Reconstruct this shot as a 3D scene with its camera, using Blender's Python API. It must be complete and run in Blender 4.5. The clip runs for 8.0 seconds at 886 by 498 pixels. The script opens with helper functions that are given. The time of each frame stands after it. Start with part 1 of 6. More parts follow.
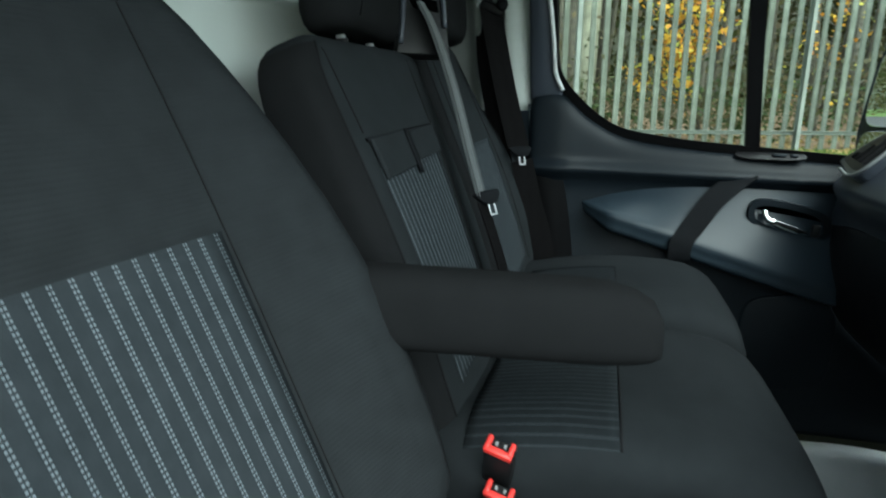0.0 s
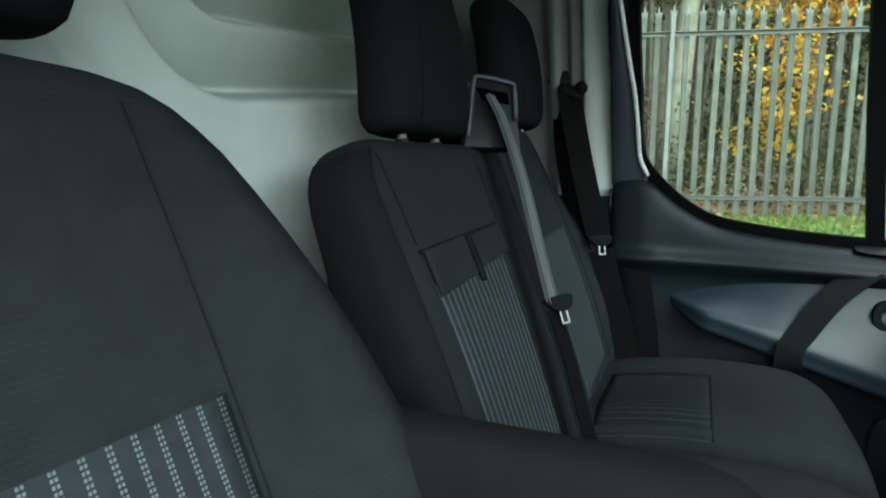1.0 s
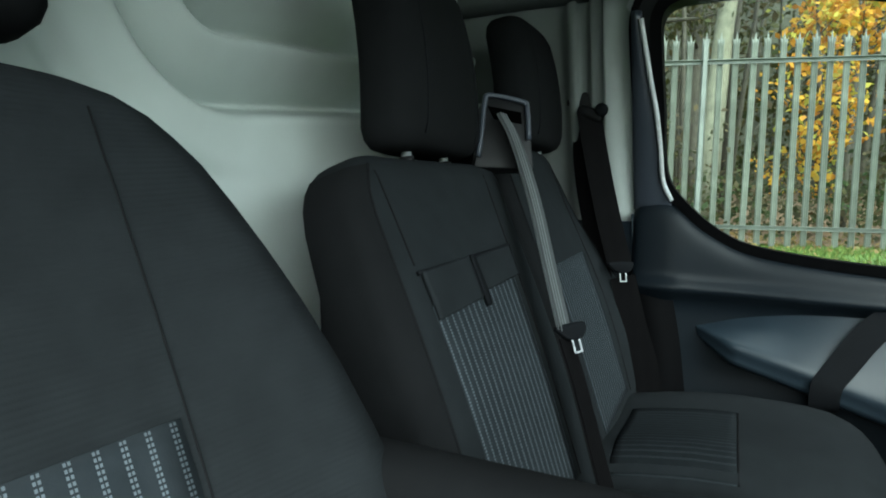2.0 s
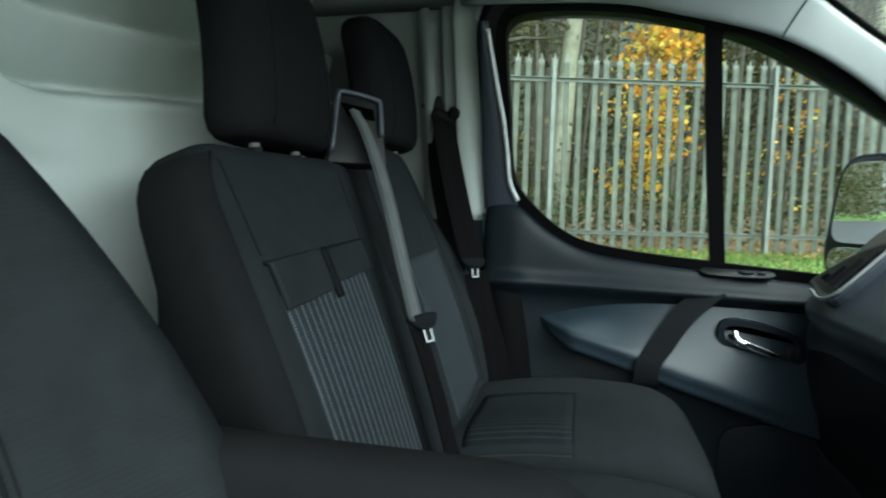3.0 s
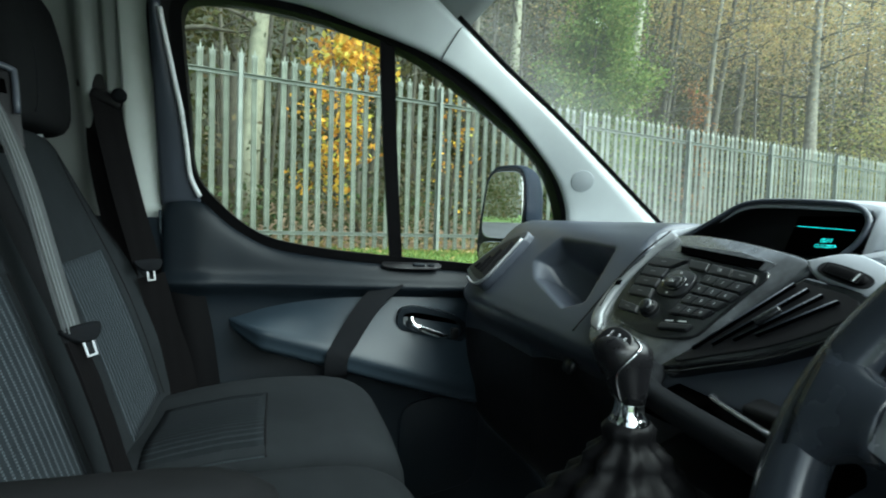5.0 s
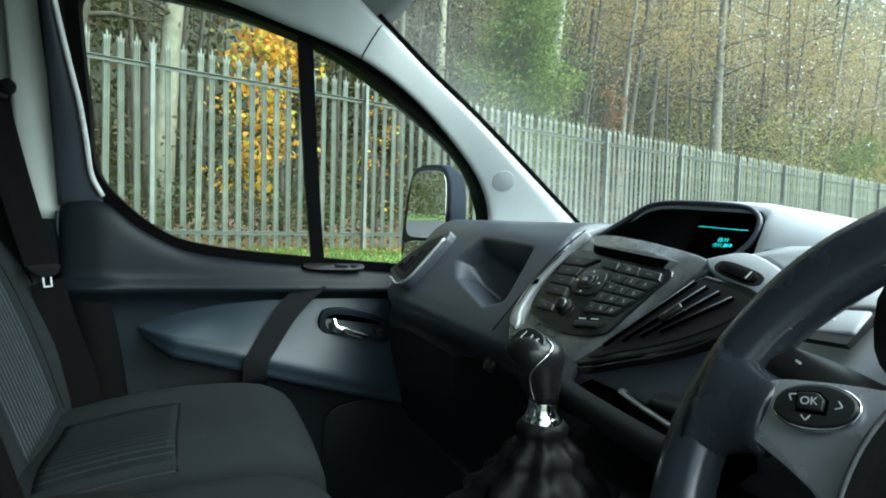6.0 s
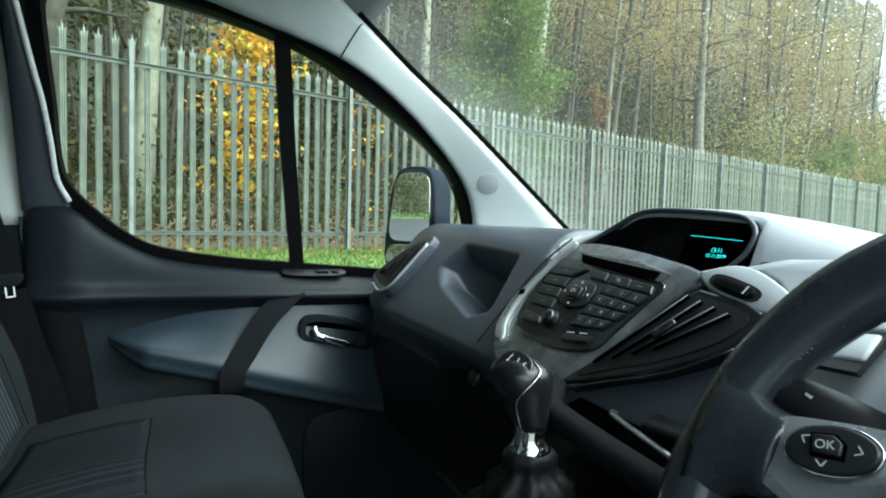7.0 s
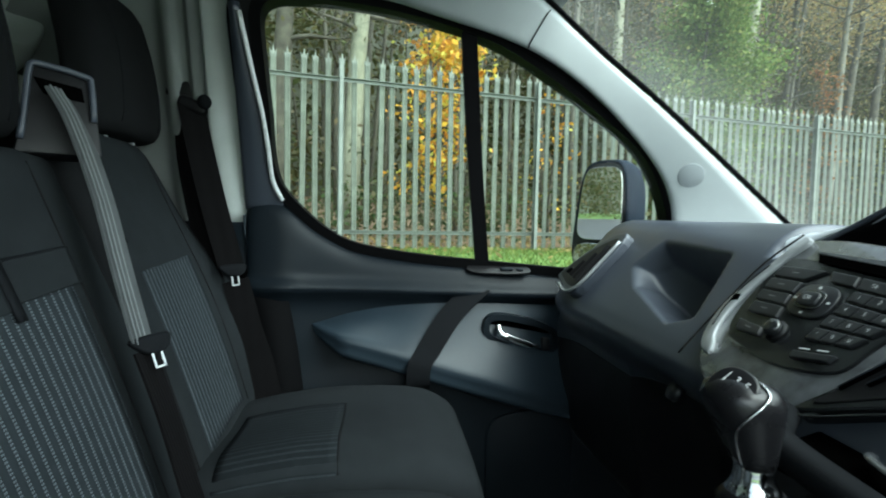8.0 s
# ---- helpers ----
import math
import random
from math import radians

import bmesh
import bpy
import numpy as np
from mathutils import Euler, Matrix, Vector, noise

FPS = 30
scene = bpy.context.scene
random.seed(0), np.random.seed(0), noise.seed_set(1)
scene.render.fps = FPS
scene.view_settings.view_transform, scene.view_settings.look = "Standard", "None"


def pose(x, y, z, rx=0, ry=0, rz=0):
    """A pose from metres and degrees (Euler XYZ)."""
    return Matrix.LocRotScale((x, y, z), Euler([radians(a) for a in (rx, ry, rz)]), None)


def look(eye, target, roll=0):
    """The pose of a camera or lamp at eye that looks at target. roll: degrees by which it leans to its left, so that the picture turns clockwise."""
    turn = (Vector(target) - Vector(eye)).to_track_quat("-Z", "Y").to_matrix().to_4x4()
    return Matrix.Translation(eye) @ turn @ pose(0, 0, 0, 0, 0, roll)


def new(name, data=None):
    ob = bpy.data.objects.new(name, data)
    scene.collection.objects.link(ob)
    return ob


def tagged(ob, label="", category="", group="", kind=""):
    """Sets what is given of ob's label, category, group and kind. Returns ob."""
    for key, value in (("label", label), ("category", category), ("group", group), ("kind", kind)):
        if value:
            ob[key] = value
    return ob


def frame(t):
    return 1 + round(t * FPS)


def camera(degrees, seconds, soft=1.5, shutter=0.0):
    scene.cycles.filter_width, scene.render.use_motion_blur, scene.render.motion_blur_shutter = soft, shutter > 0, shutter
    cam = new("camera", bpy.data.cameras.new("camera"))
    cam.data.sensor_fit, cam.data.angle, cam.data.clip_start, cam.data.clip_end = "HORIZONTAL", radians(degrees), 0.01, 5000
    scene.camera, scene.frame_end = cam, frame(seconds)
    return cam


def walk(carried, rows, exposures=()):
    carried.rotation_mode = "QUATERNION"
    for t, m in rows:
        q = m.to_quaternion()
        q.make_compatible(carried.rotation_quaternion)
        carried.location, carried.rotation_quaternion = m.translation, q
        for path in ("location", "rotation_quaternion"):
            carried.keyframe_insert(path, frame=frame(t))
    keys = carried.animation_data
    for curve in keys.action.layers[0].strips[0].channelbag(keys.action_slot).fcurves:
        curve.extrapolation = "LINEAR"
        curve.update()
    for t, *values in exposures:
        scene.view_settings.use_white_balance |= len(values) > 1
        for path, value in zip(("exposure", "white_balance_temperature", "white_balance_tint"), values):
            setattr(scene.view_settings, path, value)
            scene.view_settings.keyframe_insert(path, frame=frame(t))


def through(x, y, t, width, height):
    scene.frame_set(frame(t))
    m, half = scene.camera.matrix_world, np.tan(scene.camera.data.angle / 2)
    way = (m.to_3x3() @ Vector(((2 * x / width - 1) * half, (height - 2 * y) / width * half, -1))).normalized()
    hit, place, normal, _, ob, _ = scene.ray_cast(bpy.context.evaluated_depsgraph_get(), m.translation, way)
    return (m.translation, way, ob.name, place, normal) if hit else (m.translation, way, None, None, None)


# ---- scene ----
cam = camera(74.6, 8.0, 1.9, 0.3)
PATH = [
    (0, (0.165, -0.728, 1.341), (-0.347, 1.151, 0.885), 0.5),
    (0.5, (0.154, -0.69, 1.389), (-0.523, 1.156, 1.019), 1.2),
    (0.7, (0.160, -0.665, 1.395), (-0.560, 1.172, 1.068), 1.0),
    (1, (0.164, -0.631, 1.398), (-0.629, 1.186, 1.138), 0.5),
    (1.2, (0.168, -0.615, 1.404), (-0.672, 1.184, 1.166), 0.9),
    (2.3, (0.188, -0.585, 1.383), (-0.703, 1.199, 1.230), 1.2),
    (2.5, (0.195, -0.596, 1.381), (-0.626, 1.222, 1.23), 1.4),
    (2.7, (0.203, -0.598, 1.374), (-0.484, 1.273, 1.222), 1.5),
    (3, (0.206, -0.595, 1.371), (-0.259, 1.346, 1.234), 1.6),
    (3.5, (0.21, -0.589, 1.366), (0.031, 1.399, 1.24), 1.8),
    (4, (0.211, -0.593, 1.362), (0.305, 1.401, 1.247), 1.9),
    (4.5, (0.214, -0.596, 1.361), (0.557, 1.371, 1.254), 2.0),
    (5, (0.215, -0.601, 1.363), (0.769, 1.318, 1.264), 2.0),
    (5.2, (0.218, -0.605, 1.364), (0.839, 1.292, 1.267), 2.0),
    (6.3, (0.228, -0.597, 1.370), (1.056, 1.220, 1.271), 1.7),
    (6.5, (0.229, -0.594, 1.372), (1.076, 1.215, 1.273), 1.7),
    (7, (0.245, -0.569, 1.381), (1.077, 1.247, 1.279), 1.6),
    (7.5, (0.251, -0.556, 1.385), (0.758, 1.375, 1.275), 1.4),
    (7.7, (0.257, -0.549, 1.384), (0.613, 1.413, 1.274), 1.3),
    (8, (0.261, -0.524, 1.372), (0.482, 1.461, 1.256), 1.3),
]
walk(cam, [(t, look(eye, target, roll)) for t, eye, target, roll in PATH], [(0, 1.55, 5800, -8), (3, 1.6, 5800, -8), (5, 1.7, 5750, -8), (6.5, 1.78, 5700, -8), (8, 1.7, 5750, -8)])

# ---- world and sun: late autumn, overcast ----
world = bpy.data.worlds.new("overcast_sky")
scene.world = world
world.use_nodes = True
wn, wl = world.node_tree.nodes, world.node_tree.links
wn.clear()
w_out, w_bg = wn.new("ShaderNodeOutputWorld"), wn.new("ShaderNodeBackground")
w_sky, w_hs = wn.new("ShaderNodeTexSky"), wn.new("ShaderNodeHueSaturation")
w_sky.sky_type, w_sky.sun_disc = "NISHITA", False
w_sky.sun_elevation, w_sky.sun_rotation = radians(49), radians(140)
w_sky.dust_density, w_sky.air_density = 4.0, 1.0
w_hs.inputs["Saturation"].default_value = 0.35
w_bg.inputs["Strength"].default_value = 0.15
wl.new(w_sky.outputs[0], w_hs.inputs["Color"])
wl.new(w_hs.outputs[0], w_bg.inputs[0])
wl.new(w_bg.outputs[0], w_out.inputs[0])
sun = new("sun", bpy.data.lights.new("sun", "SUN"))
sun.data.energy, sun.data.angle, sun.data.color = 3.0, radians(100), (1.0, 0.97, 0.93)
sun.matrix_world = look((4.0, -4.8, 7.2), (0, 0, 0))


# ---- materials ----
def node(nt, kind, **values):
    n = nt.nodes.new(kind)
    for k, v in values.items():
        n.inputs[k.replace("_", " ")].default_value = v
    return n


def surface(name, colour, rough=0.6, metal=0.0, vary=0.25, scale=30.0, bump=0.1, fine=400.0, fine_bump=0.0, coat=0.0, spec=0.5, island=0.0, rnd=0.0, sheen=0.0):
    """A painted, moulded or woven surface with two scales of variation and a fine relief."""
    m = bpy.data.materials.new(name)
    m.use_nodes = True
    nt = m.node_tree
    b = nt.nodes["Principled BSDF"]
    co = nt.nodes.new("ShaderNodeTexCoord")
    big, small = node(nt, "ShaderNodeTexNoise", Scale=scale, Detail=5.0), node(nt, "ShaderNodeTexNoise", Scale=fine, Detail=2.0)
    nt.links.new(co.outputs["Object"], big.inputs["Vector"])
    nt.links.new(co.outputs["Object"], small.inputs["Vector"])
    ramp = nt.nodes.new("ShaderNodeValToRGB")
    ramp.color_ramp.elements[0].position, ramp.color_ramp.elements[1].position = 0.3, 0.7
    ramp.color_ramp.elements[0].color = (*[c * (1 - vary) for c in colour], 1)
    ramp.color_ramp.elements[1].color = (*[min(1, c * (1 + vary)) for c in colour], 1)
    nt.links.new(big.outputs["Fac"], ramp.inputs["Fac"])
    col = ramp.outputs["Color"]
    if island or rnd:
        src = nt.nodes.new("ShaderNodeNewGeometry").outputs["Random Per Island"] if island else nt.nodes.new("ShaderNodeObjectInfo").outputs["Random"]
        mr = node(nt, "ShaderNodeMapRange", To_Min=1 - (island or rnd), To_Max=1 + (island or rnd))
        nt.links.new(src, mr.inputs["Value"])
        hs = nt.nodes.new("ShaderNodeHueSaturation")
        nt.links.new(mr.outputs[0], hs.inputs["Value"])
        nt.links.new(col, hs.inputs["Color"])
        col = hs.outputs["Color"]
    nt.links.new(col, b.inputs["Base Color"])
    rr = node(nt, "ShaderNodeMapRange", To_Min=max(0.02, rough - 0.08), To_Max=min(1, rough + 0.08))
    nt.links.new(big.outputs["Fac"], rr.inputs["Value"])
    nt.links.new(rr.outputs[0], b.inputs["Roughness"])
    b.inputs["Metallic"].default_value = metal
    b.inputs["Specular IOR Level"].default_value = spec
    b.inputs["Coat Weight"].default_value = coat
    b.inputs["Sheen Weight"].default_value = sheen
    if bump or fine_bump:
        bp = node(nt, "ShaderNodeBump", Strength=max(bump, fine_bump), Distance=0.0006 if fine_bump else 0.002)
        nt.links.new((small if fine_bump else big).outputs["Fac"], bp.inputs["Height"])
        nt.links.new(bp.outputs["Normal"], b.inputs["Normal"])
    return m


def glass(name, colour=(0.95, 0.97, 0.96), rough=0.0):
    m = bpy.data.materials.new(name)
    m.use_nodes = True
    nt = m.node_tree
    nt.nodes.remove(nt.nodes["Principled BSDF"])
    out = nt.nodes["Material Output"]
    tr, gl, mx = nt.nodes.new("ShaderNodeBsdfTransparent"), node(nt, "ShaderNodeBsdfGlossy", Roughness=rough), nt.nodes.new("ShaderNodeMixShader")
    lw = node(nt, "ShaderNodeLayerWeight", Blend=0.5)
    pw = nt.nodes.new("ShaderNodeMath")
    pw.operation, pw.inputs[1].default_value = "POWER", 5.0
    mr = node(nt, "ShaderNodeMapRange", To_Min=0.02, To_Max=0.9)
    tr.inputs["Color"].default_value = (*colour, 1)
    nt.links.new(lw.outputs["Facing"], pw.inputs[0])
    nt.links.new(pw.outputs[0], mr.inputs["Value"])
    nt.links.new(mr.outputs[0], mx.inputs[0])
    nt.links.new(tr.outputs[0], mx.inputs[1])
    nt.links.new(gl.outputs[0], mx.inputs[2])
    nt.links.new(mx.outputs[0], out.inputs["Surface"])
    return m


def misted(name):
    """Windscreen glass with a smear of condensation along its far edge."""
    m = glass(name, (0.95, 0.97, 0.96))
    nt = m.node_tree
    out = nt.nodes["Material Output"]
    clear = out.inputs["Surface"].links[0].from_socket
    co, sep = nt.nodes.new("ShaderNodeTexCoord"), nt.nodes.new("ShaderNodeSeparateXYZ")
    nz = node(nt, "ShaderNodeTexNoise", Scale=7.0, Detail=4.0)
    nt.links.new(co.outputs["Object"], sep.inputs[0])
    nt.links.new(co.outputs["Object"], nz.inputs["Vector"])
    edge = node(nt, "ShaderNodeMapRange", From_Min=0.36, From_Max=0.68, To_Min=0.0, To_Max=1.0)
    nt.links.new(sep.outputs["Y"], edge.inputs["Value"])
    p1, mul, add = nt.nodes.new("ShaderNodeMath"), nt.nodes.new("ShaderNodeMath"), nt.nodes.new("ShaderNodeMath")
    p1.operation, p1.inputs[1].default_value = "POWER", 2.2
    mul.operation = "MULTIPLY"
    add.operation, add.inputs[1].default_value, add.inputs[2].default_value = "MULTIPLY_ADD", 0.13, 0.016
    nt.links.new(edge.outputs[0], p1.inputs[0])
    nt.links.new(p1.outputs[0], mul.inputs[0])
    nt.links.new(nz.outputs["Fac"], mul.inputs[1])
    nt.links.new(mul.outputs[0], add.inputs[0])
    tl, mx = node(nt, "ShaderNodeBsdfTranslucent", Color=(0.75, 0.78, 0.78, 1)), nt.nodes.new("ShaderNodeMixShader")
    nt.links.new(add.outputs[0], mx.inputs[0])
    nt.links.new(clear, mx.inputs[1])
    nt.links.new(tl.outputs[0], mx.inputs[2])
    nt.links.new(mx.outputs[0], out.inputs["Surface"])
    return m


def leafy(name, stops, through=0.35, rough=0.7):
    """Leaves that differ one from another along a row of colours."""
    m = bpy.data.materials.new(name)
    m.use_nodes = True
    nt = m.node_tree
    b, out = nt.nodes["Principled BSDF"], nt.nodes["Material Output"]
    geo, ramp = nt.nodes.new("ShaderNodeNewGeometry"), nt.nodes.new("ShaderNodeValToRGB")
    while len(ramp.color_ramp.elements) < len(stops):
        ramp.color_ramp.elements.new(0.5)
    for i, c in enumerate(stops):
        ramp.color_ramp.elements[i].position = i / (len(stops) - 1)
        ramp.color_ramp.elements[i].color = (*c, 1)
    nt.links.new(geo.outputs["Random Per Island"], ramp.inputs["Fac"])
    nt.links.new(ramp.outputs["Color"], b.inputs["Base Color"])
    b.inputs["Roughness"].default_value = rough
    b.inputs["Specular IOR Level"].default_value = 0.12
    tl, mx = nt.nodes.new("ShaderNodeBsdfTranslucent"), nt.nodes.new("ShaderNodeMixShader")
    mx.inputs[0].default_value = through
    nt.links.new(ramp.outputs["Color"], tl.inputs["Color"])
    nt.links.new(b.outputs[0], mx.inputs[1])
    nt.links.new(tl.outputs[0], mx.inputs[2])
    nt.links.new(mx.outputs[0], out.inputs["Surface"])
    return m


def lit(name, colour, strength):
    m = bpy.data.materials.new(name)
    m.use_nodes = True
    b = m.node_tree.nodes["Principled BSDF"]
    b.inputs["Base Color"].default_value = (0, 0, 0, 1)
    b.inputs["Emission Color"].default_value = (*colour, 1)
    b.inputs["Emission Strength"].default_value = strength
    return m


def striped(name, base, thread, across=0.0149, along=0.0036, axis="Y", run="Z", strength=1.0):
    """Woven fabric with raised stripes, each a double row of pale stitches."""
    m = surface(name, base, 0.95, vary=0.12, scale=60, fine=900, fine_bump=0.35, sheen=0.0, spec=0.04)
    nt = m.node_tree
    b = nt.nodes["Principled BSDF"]
    co = nt.nodes.new("ShaderNodeTexCoord")
    sep = nt.nodes.new("ShaderNodeSeparateXYZ")
    nt.links.new(co.outputs["Object"], sep.inputs[0])

    def math_(op, a, v=None, w=None):
        n = nt.nodes.new("ShaderNodeMath")
        n.operation = op
        for i, q in enumerate((a, v, w)):
            if q is None:
                continue
            if isinstance(q, (int, float)):
                n.inputs[i].default_value = q
            else:
                nt.links.new(q, n.inputs[i])
        return n.outputs[0]

    p = math_("FRACT", math_("MULTIPLY", math_("ADD", sep.outputs[axis], 10.0), 1 / across))
    d = math_("ABSOLUTE", math_("SUBTRACT", p, 0.5))
    row = math_("COMPARE", d, 0.078, 0.052)
    q = math_("FRACT", math_("MULTIPLY", math_("ADD", sep.outputs[run], 10.0), 1 / along))
    stitch = math_("LESS_THAN", math_("ABSOLUTE", math_("SUBTRACT", q, 0.5)), 0.3)
    fac = math_("MULTIPLY", math_("MULTIPLY", row, stitch), strength)
    old = b.inputs["Base Color"].links[0].from_socket
    mx = nt.nodes.new("ShaderNodeMix")
    mx.data_type = "RGBA"
    nt.links.new(fac, mx.inputs[0])
    nt.links.new(old, mx.inputs[6])
    mx.inputs[7].default_value = (*thread, 1)
    nt.links.new(mx.outputs[2], b.inputs["Base Color"])
    bp = node(nt, "ShaderNodeBump", Strength=0.5, Distance=0.001)
    nt.links.new(fac, bp.inputs["Height"])
    nt.links.new(b.inputs["Normal"].links[0].from_socket, bp.inputs["Normal"])
    nt.links.new(bp.outputs["Normal"], b.inputs["Normal"])
    return m


def ribbed(name, base, pitch=0.004, axis="Z", rough=0.9, strength=0.35, vary=0.12):
    """Fabric or moulding with fine parallel ribs."""
    m = surface(name, base, rough, vary=vary, scale=40, fine=1200, fine_bump=0.25, sheen=0.0, spec=0.05)
    nt = m.node_tree
    b = nt.nodes["Principled BSDF"]
    co = nt.nodes.new("ShaderNodeTexCoord")
    wv = node(nt, "ShaderNodeTexWave", Scale=0.314159 / pitch, Distortion=0.15)
    wv.bands_direction = axis
    nt.links.new(co.outputs["Object"], wv.inputs["Vector"])
    bp = node(nt, "ShaderNodeBump", Strength=strength, Distance=0.001)
    nt.links.new(wv.outputs["Fac"], bp.inputs["Height"])
    nt.links.new(b.inputs["Normal"].links[0].from_socket, bp.inputs["Normal"])
    nt.links.new(bp.outputs["Normal"], b.inputs["Normal"])
    return m


M_CLOTH = surface("charcoal_seat_cloth", (0.0168, 0.0190, 0.0209), 0.95, vary=0.10, scale=25, fine=1100, fine_bump=0.35, sheen=0.0, spec=0.04)
M_RIB = ribbed("ribbed_seat_cloth", (0.0148, 0.0168, 0.0184), 0.0042, strength=0.25)
M_STRIPE = striped("striped_seat_cloth", (0.0220, 0.0258, 0.0292), (0.110, 0.129, 0.145))
# the striped cloth again, its colours lowered for shade on the cushions
M_STRIPE_X = striped("shaded_striped_cushion_cloth", (0.0125, 0.0145, 0.0162), (0.040, 0.047, 0.053), across=0.0135, along=0.0022, axis="Y", run="X", strength=0.8)
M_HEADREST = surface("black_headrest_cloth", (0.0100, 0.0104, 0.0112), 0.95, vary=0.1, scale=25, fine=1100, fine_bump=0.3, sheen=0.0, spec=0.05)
M_PLASTIC = surface("dark_grey_moulded_plastic", (0.0070, 0.0102, 0.0138), 0.42, vary=0.08, scale=12, fine=700, fine_bump=0.16, spec=0.15)
M_PLASTIC_BLUE = surface("slate_grey_moulded_plastic", (0.0185, 0.0275, 0.037), 0.36, vary=0.08, scale=12, fine=700, fine_bump=0.14, spec=0.22)
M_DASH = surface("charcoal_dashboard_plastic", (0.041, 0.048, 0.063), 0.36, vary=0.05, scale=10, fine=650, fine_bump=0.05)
# far paler than the face: the sky's sheen is put into the colour
M_DASH_TOP = surface("grey_dashboard_top_with_sky_sheen", (0.34, 0.362, 0.39), 0.30, vary=0.06, scale=10, fine=650, fine_bump=0.2)
M_BLACK = surface("matt_black_plastic", (0.008, 0.008, 0.009), 0.5, vary=0.1, scale=20, fine=700, fine_bump=0.12, spec=0.25)
M_GLOSS = surface("gloss_black_plastic", (0.010, 0.011, 0.012), 0.16, vary=0.1, scale=9, bump=0.0, coat=0.3)
M_RUBBER = surface("black_rubber_seal", (0.0035, 0.0035, 0.004), 0.7, vary=0.1, scale=30, bump=0.05, spec=0.05)
M_PAINT = surface("silver_body_paint", (0.62, 0.64, 0.65), 0.28, metal=0.15, vary=0.04, scale=8, bump=0.0, coat=0.5)
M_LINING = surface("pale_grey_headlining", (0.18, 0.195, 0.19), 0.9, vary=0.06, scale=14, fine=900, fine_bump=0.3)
M_BULK = surface("grey_painted_bulkhead", (0.51, 0.555, 0.53), 0.6, vary=0.06, scale=9, fine=300, fine_bump=0.1)
M_PILLAR = surface("pale_grey_pillar_trim", (0.30, 0.325, 0.33), 0.6, vary=0.05, scale=14, fine=800, fine_bump=0.2)
# paled, so that light on the pillar's edge is in the colour
M_PILLAR_LIT = surface("lit_door_pillar_cover", (0.44, 0.475, 0.46), 0.55, vary=0.05, scale=14, fine=800, fine_bump=0.2)
M_CAP = surface("grey_pillar_cap", (0.215, 0.235, 0.245), 0.55, vary=0.05, scale=20, fine=800, fine_bump=0.2)
M_CHROME = surface("bright_chrome", (0.66, 0.67, 0.68), 0.10, metal=1.0, vary=0.03, scale=20, bump=0.0)
M_BLADE = surface("dull_steel_blade", (0.30, 0.31, 0.32), 0.34, metal=0.9, vary=0.1, scale=60, bump=0.02)
M_SATIN = surface("satin_silver_trim", (0.30, 0.315, 0.325), 0.36, metal=0.3, vary=0.06, scale=25, bump=0.02)
M_LEATHER = surface("black_leather", (0.021, 0.025, 0.032), 0.26, vary=0.08, scale=40, fine=500, fine_bump=0.12)
M_GRAIN = surface("grained_black_cover", (0.012, 0.013, 0.0155), 0.42, vary=0.1, scale=40, fine=420, fine_bump=0.5, spec=0.35)
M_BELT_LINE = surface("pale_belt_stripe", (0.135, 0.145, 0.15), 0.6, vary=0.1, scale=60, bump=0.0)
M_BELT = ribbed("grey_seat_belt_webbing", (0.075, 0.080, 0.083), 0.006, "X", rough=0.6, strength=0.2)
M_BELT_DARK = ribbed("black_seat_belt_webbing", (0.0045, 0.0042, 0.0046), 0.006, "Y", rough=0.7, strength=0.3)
M_KNOB = surface("black_knob_leather", (0.007, 0.007, 0.008), 0.28, vary=0.1, scale=40, fine=500, fine_bump=0.15, spec=0.3)
M_STRAP = surface("black_strap_rubber", (0.0055, 0.0062, 0.0075), 0.75, vary=0.1, scale=40, fine=500, fine_bump=0.2, spec=0.08)
M_GAITER = surface("black_gaiter_leather", (0.0035, 0.0035, 0.004), 0.5, vary=0.12, scale=40, fine=500, fine_bump=0.3, spec=0.1)
M_STITCH = surface("worn_grey_thread", (0.10, 0.105, 0.11), 0.7, vary=0.3, scale=90, bump=0.1)
M_SPOKE = surface("dark_satin_spoke", (0.33, 0.345, 0.37), 0.27, metal=0.3, vary=0.08, scale=25, bump=0.0, coat=0.6)
M_RED = surface("red_buckle_button", (0.62, 0.035, 0.03), 0.4, vary=0.1, scale=40, bump=0.02)
M_PAPER = surface("white_paper_floor_mat", (0.80, 0.83, 0.84), 0.8, vary=0.06, scale=7, bump=0.3)
M_CARPET = surface("black_floor_rubber", (0.007, 0.007, 0.007), 0.9, vary=0.2, scale=60, fine=500, fine_bump=0.5)
M_GLASS = glass("clear_glass")
M_MIRROR = bpy.data.materials.new("mirror_glass")
M_MIRROR.use_nodes = True
mb = M_MIRROR.node_tree.nodes["Principled BSDF"]
mb.inputs["Base Color"].default_value, mb.inputs["Metallic"].default_value, mb.inputs["Roughness"].default_value = (0.80, 0.82, 0.82, 1), 1.0, 0.0
M_PIANO = surface("smudged_gloss_grey_plastic", (0.074, 0.079, 0.085), 0.24, vary=0.45, scale=38, bump=0.02, coat=0.8)
M_KEY = surface("satin_black_key_plastic", (0.014, 0.015, 0.017), 0.34, vary=0.1, scale=40, bump=0.0)
# near-black; on slot and recess plates it puts their shade into colour
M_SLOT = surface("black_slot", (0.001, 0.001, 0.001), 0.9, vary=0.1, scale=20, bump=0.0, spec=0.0)
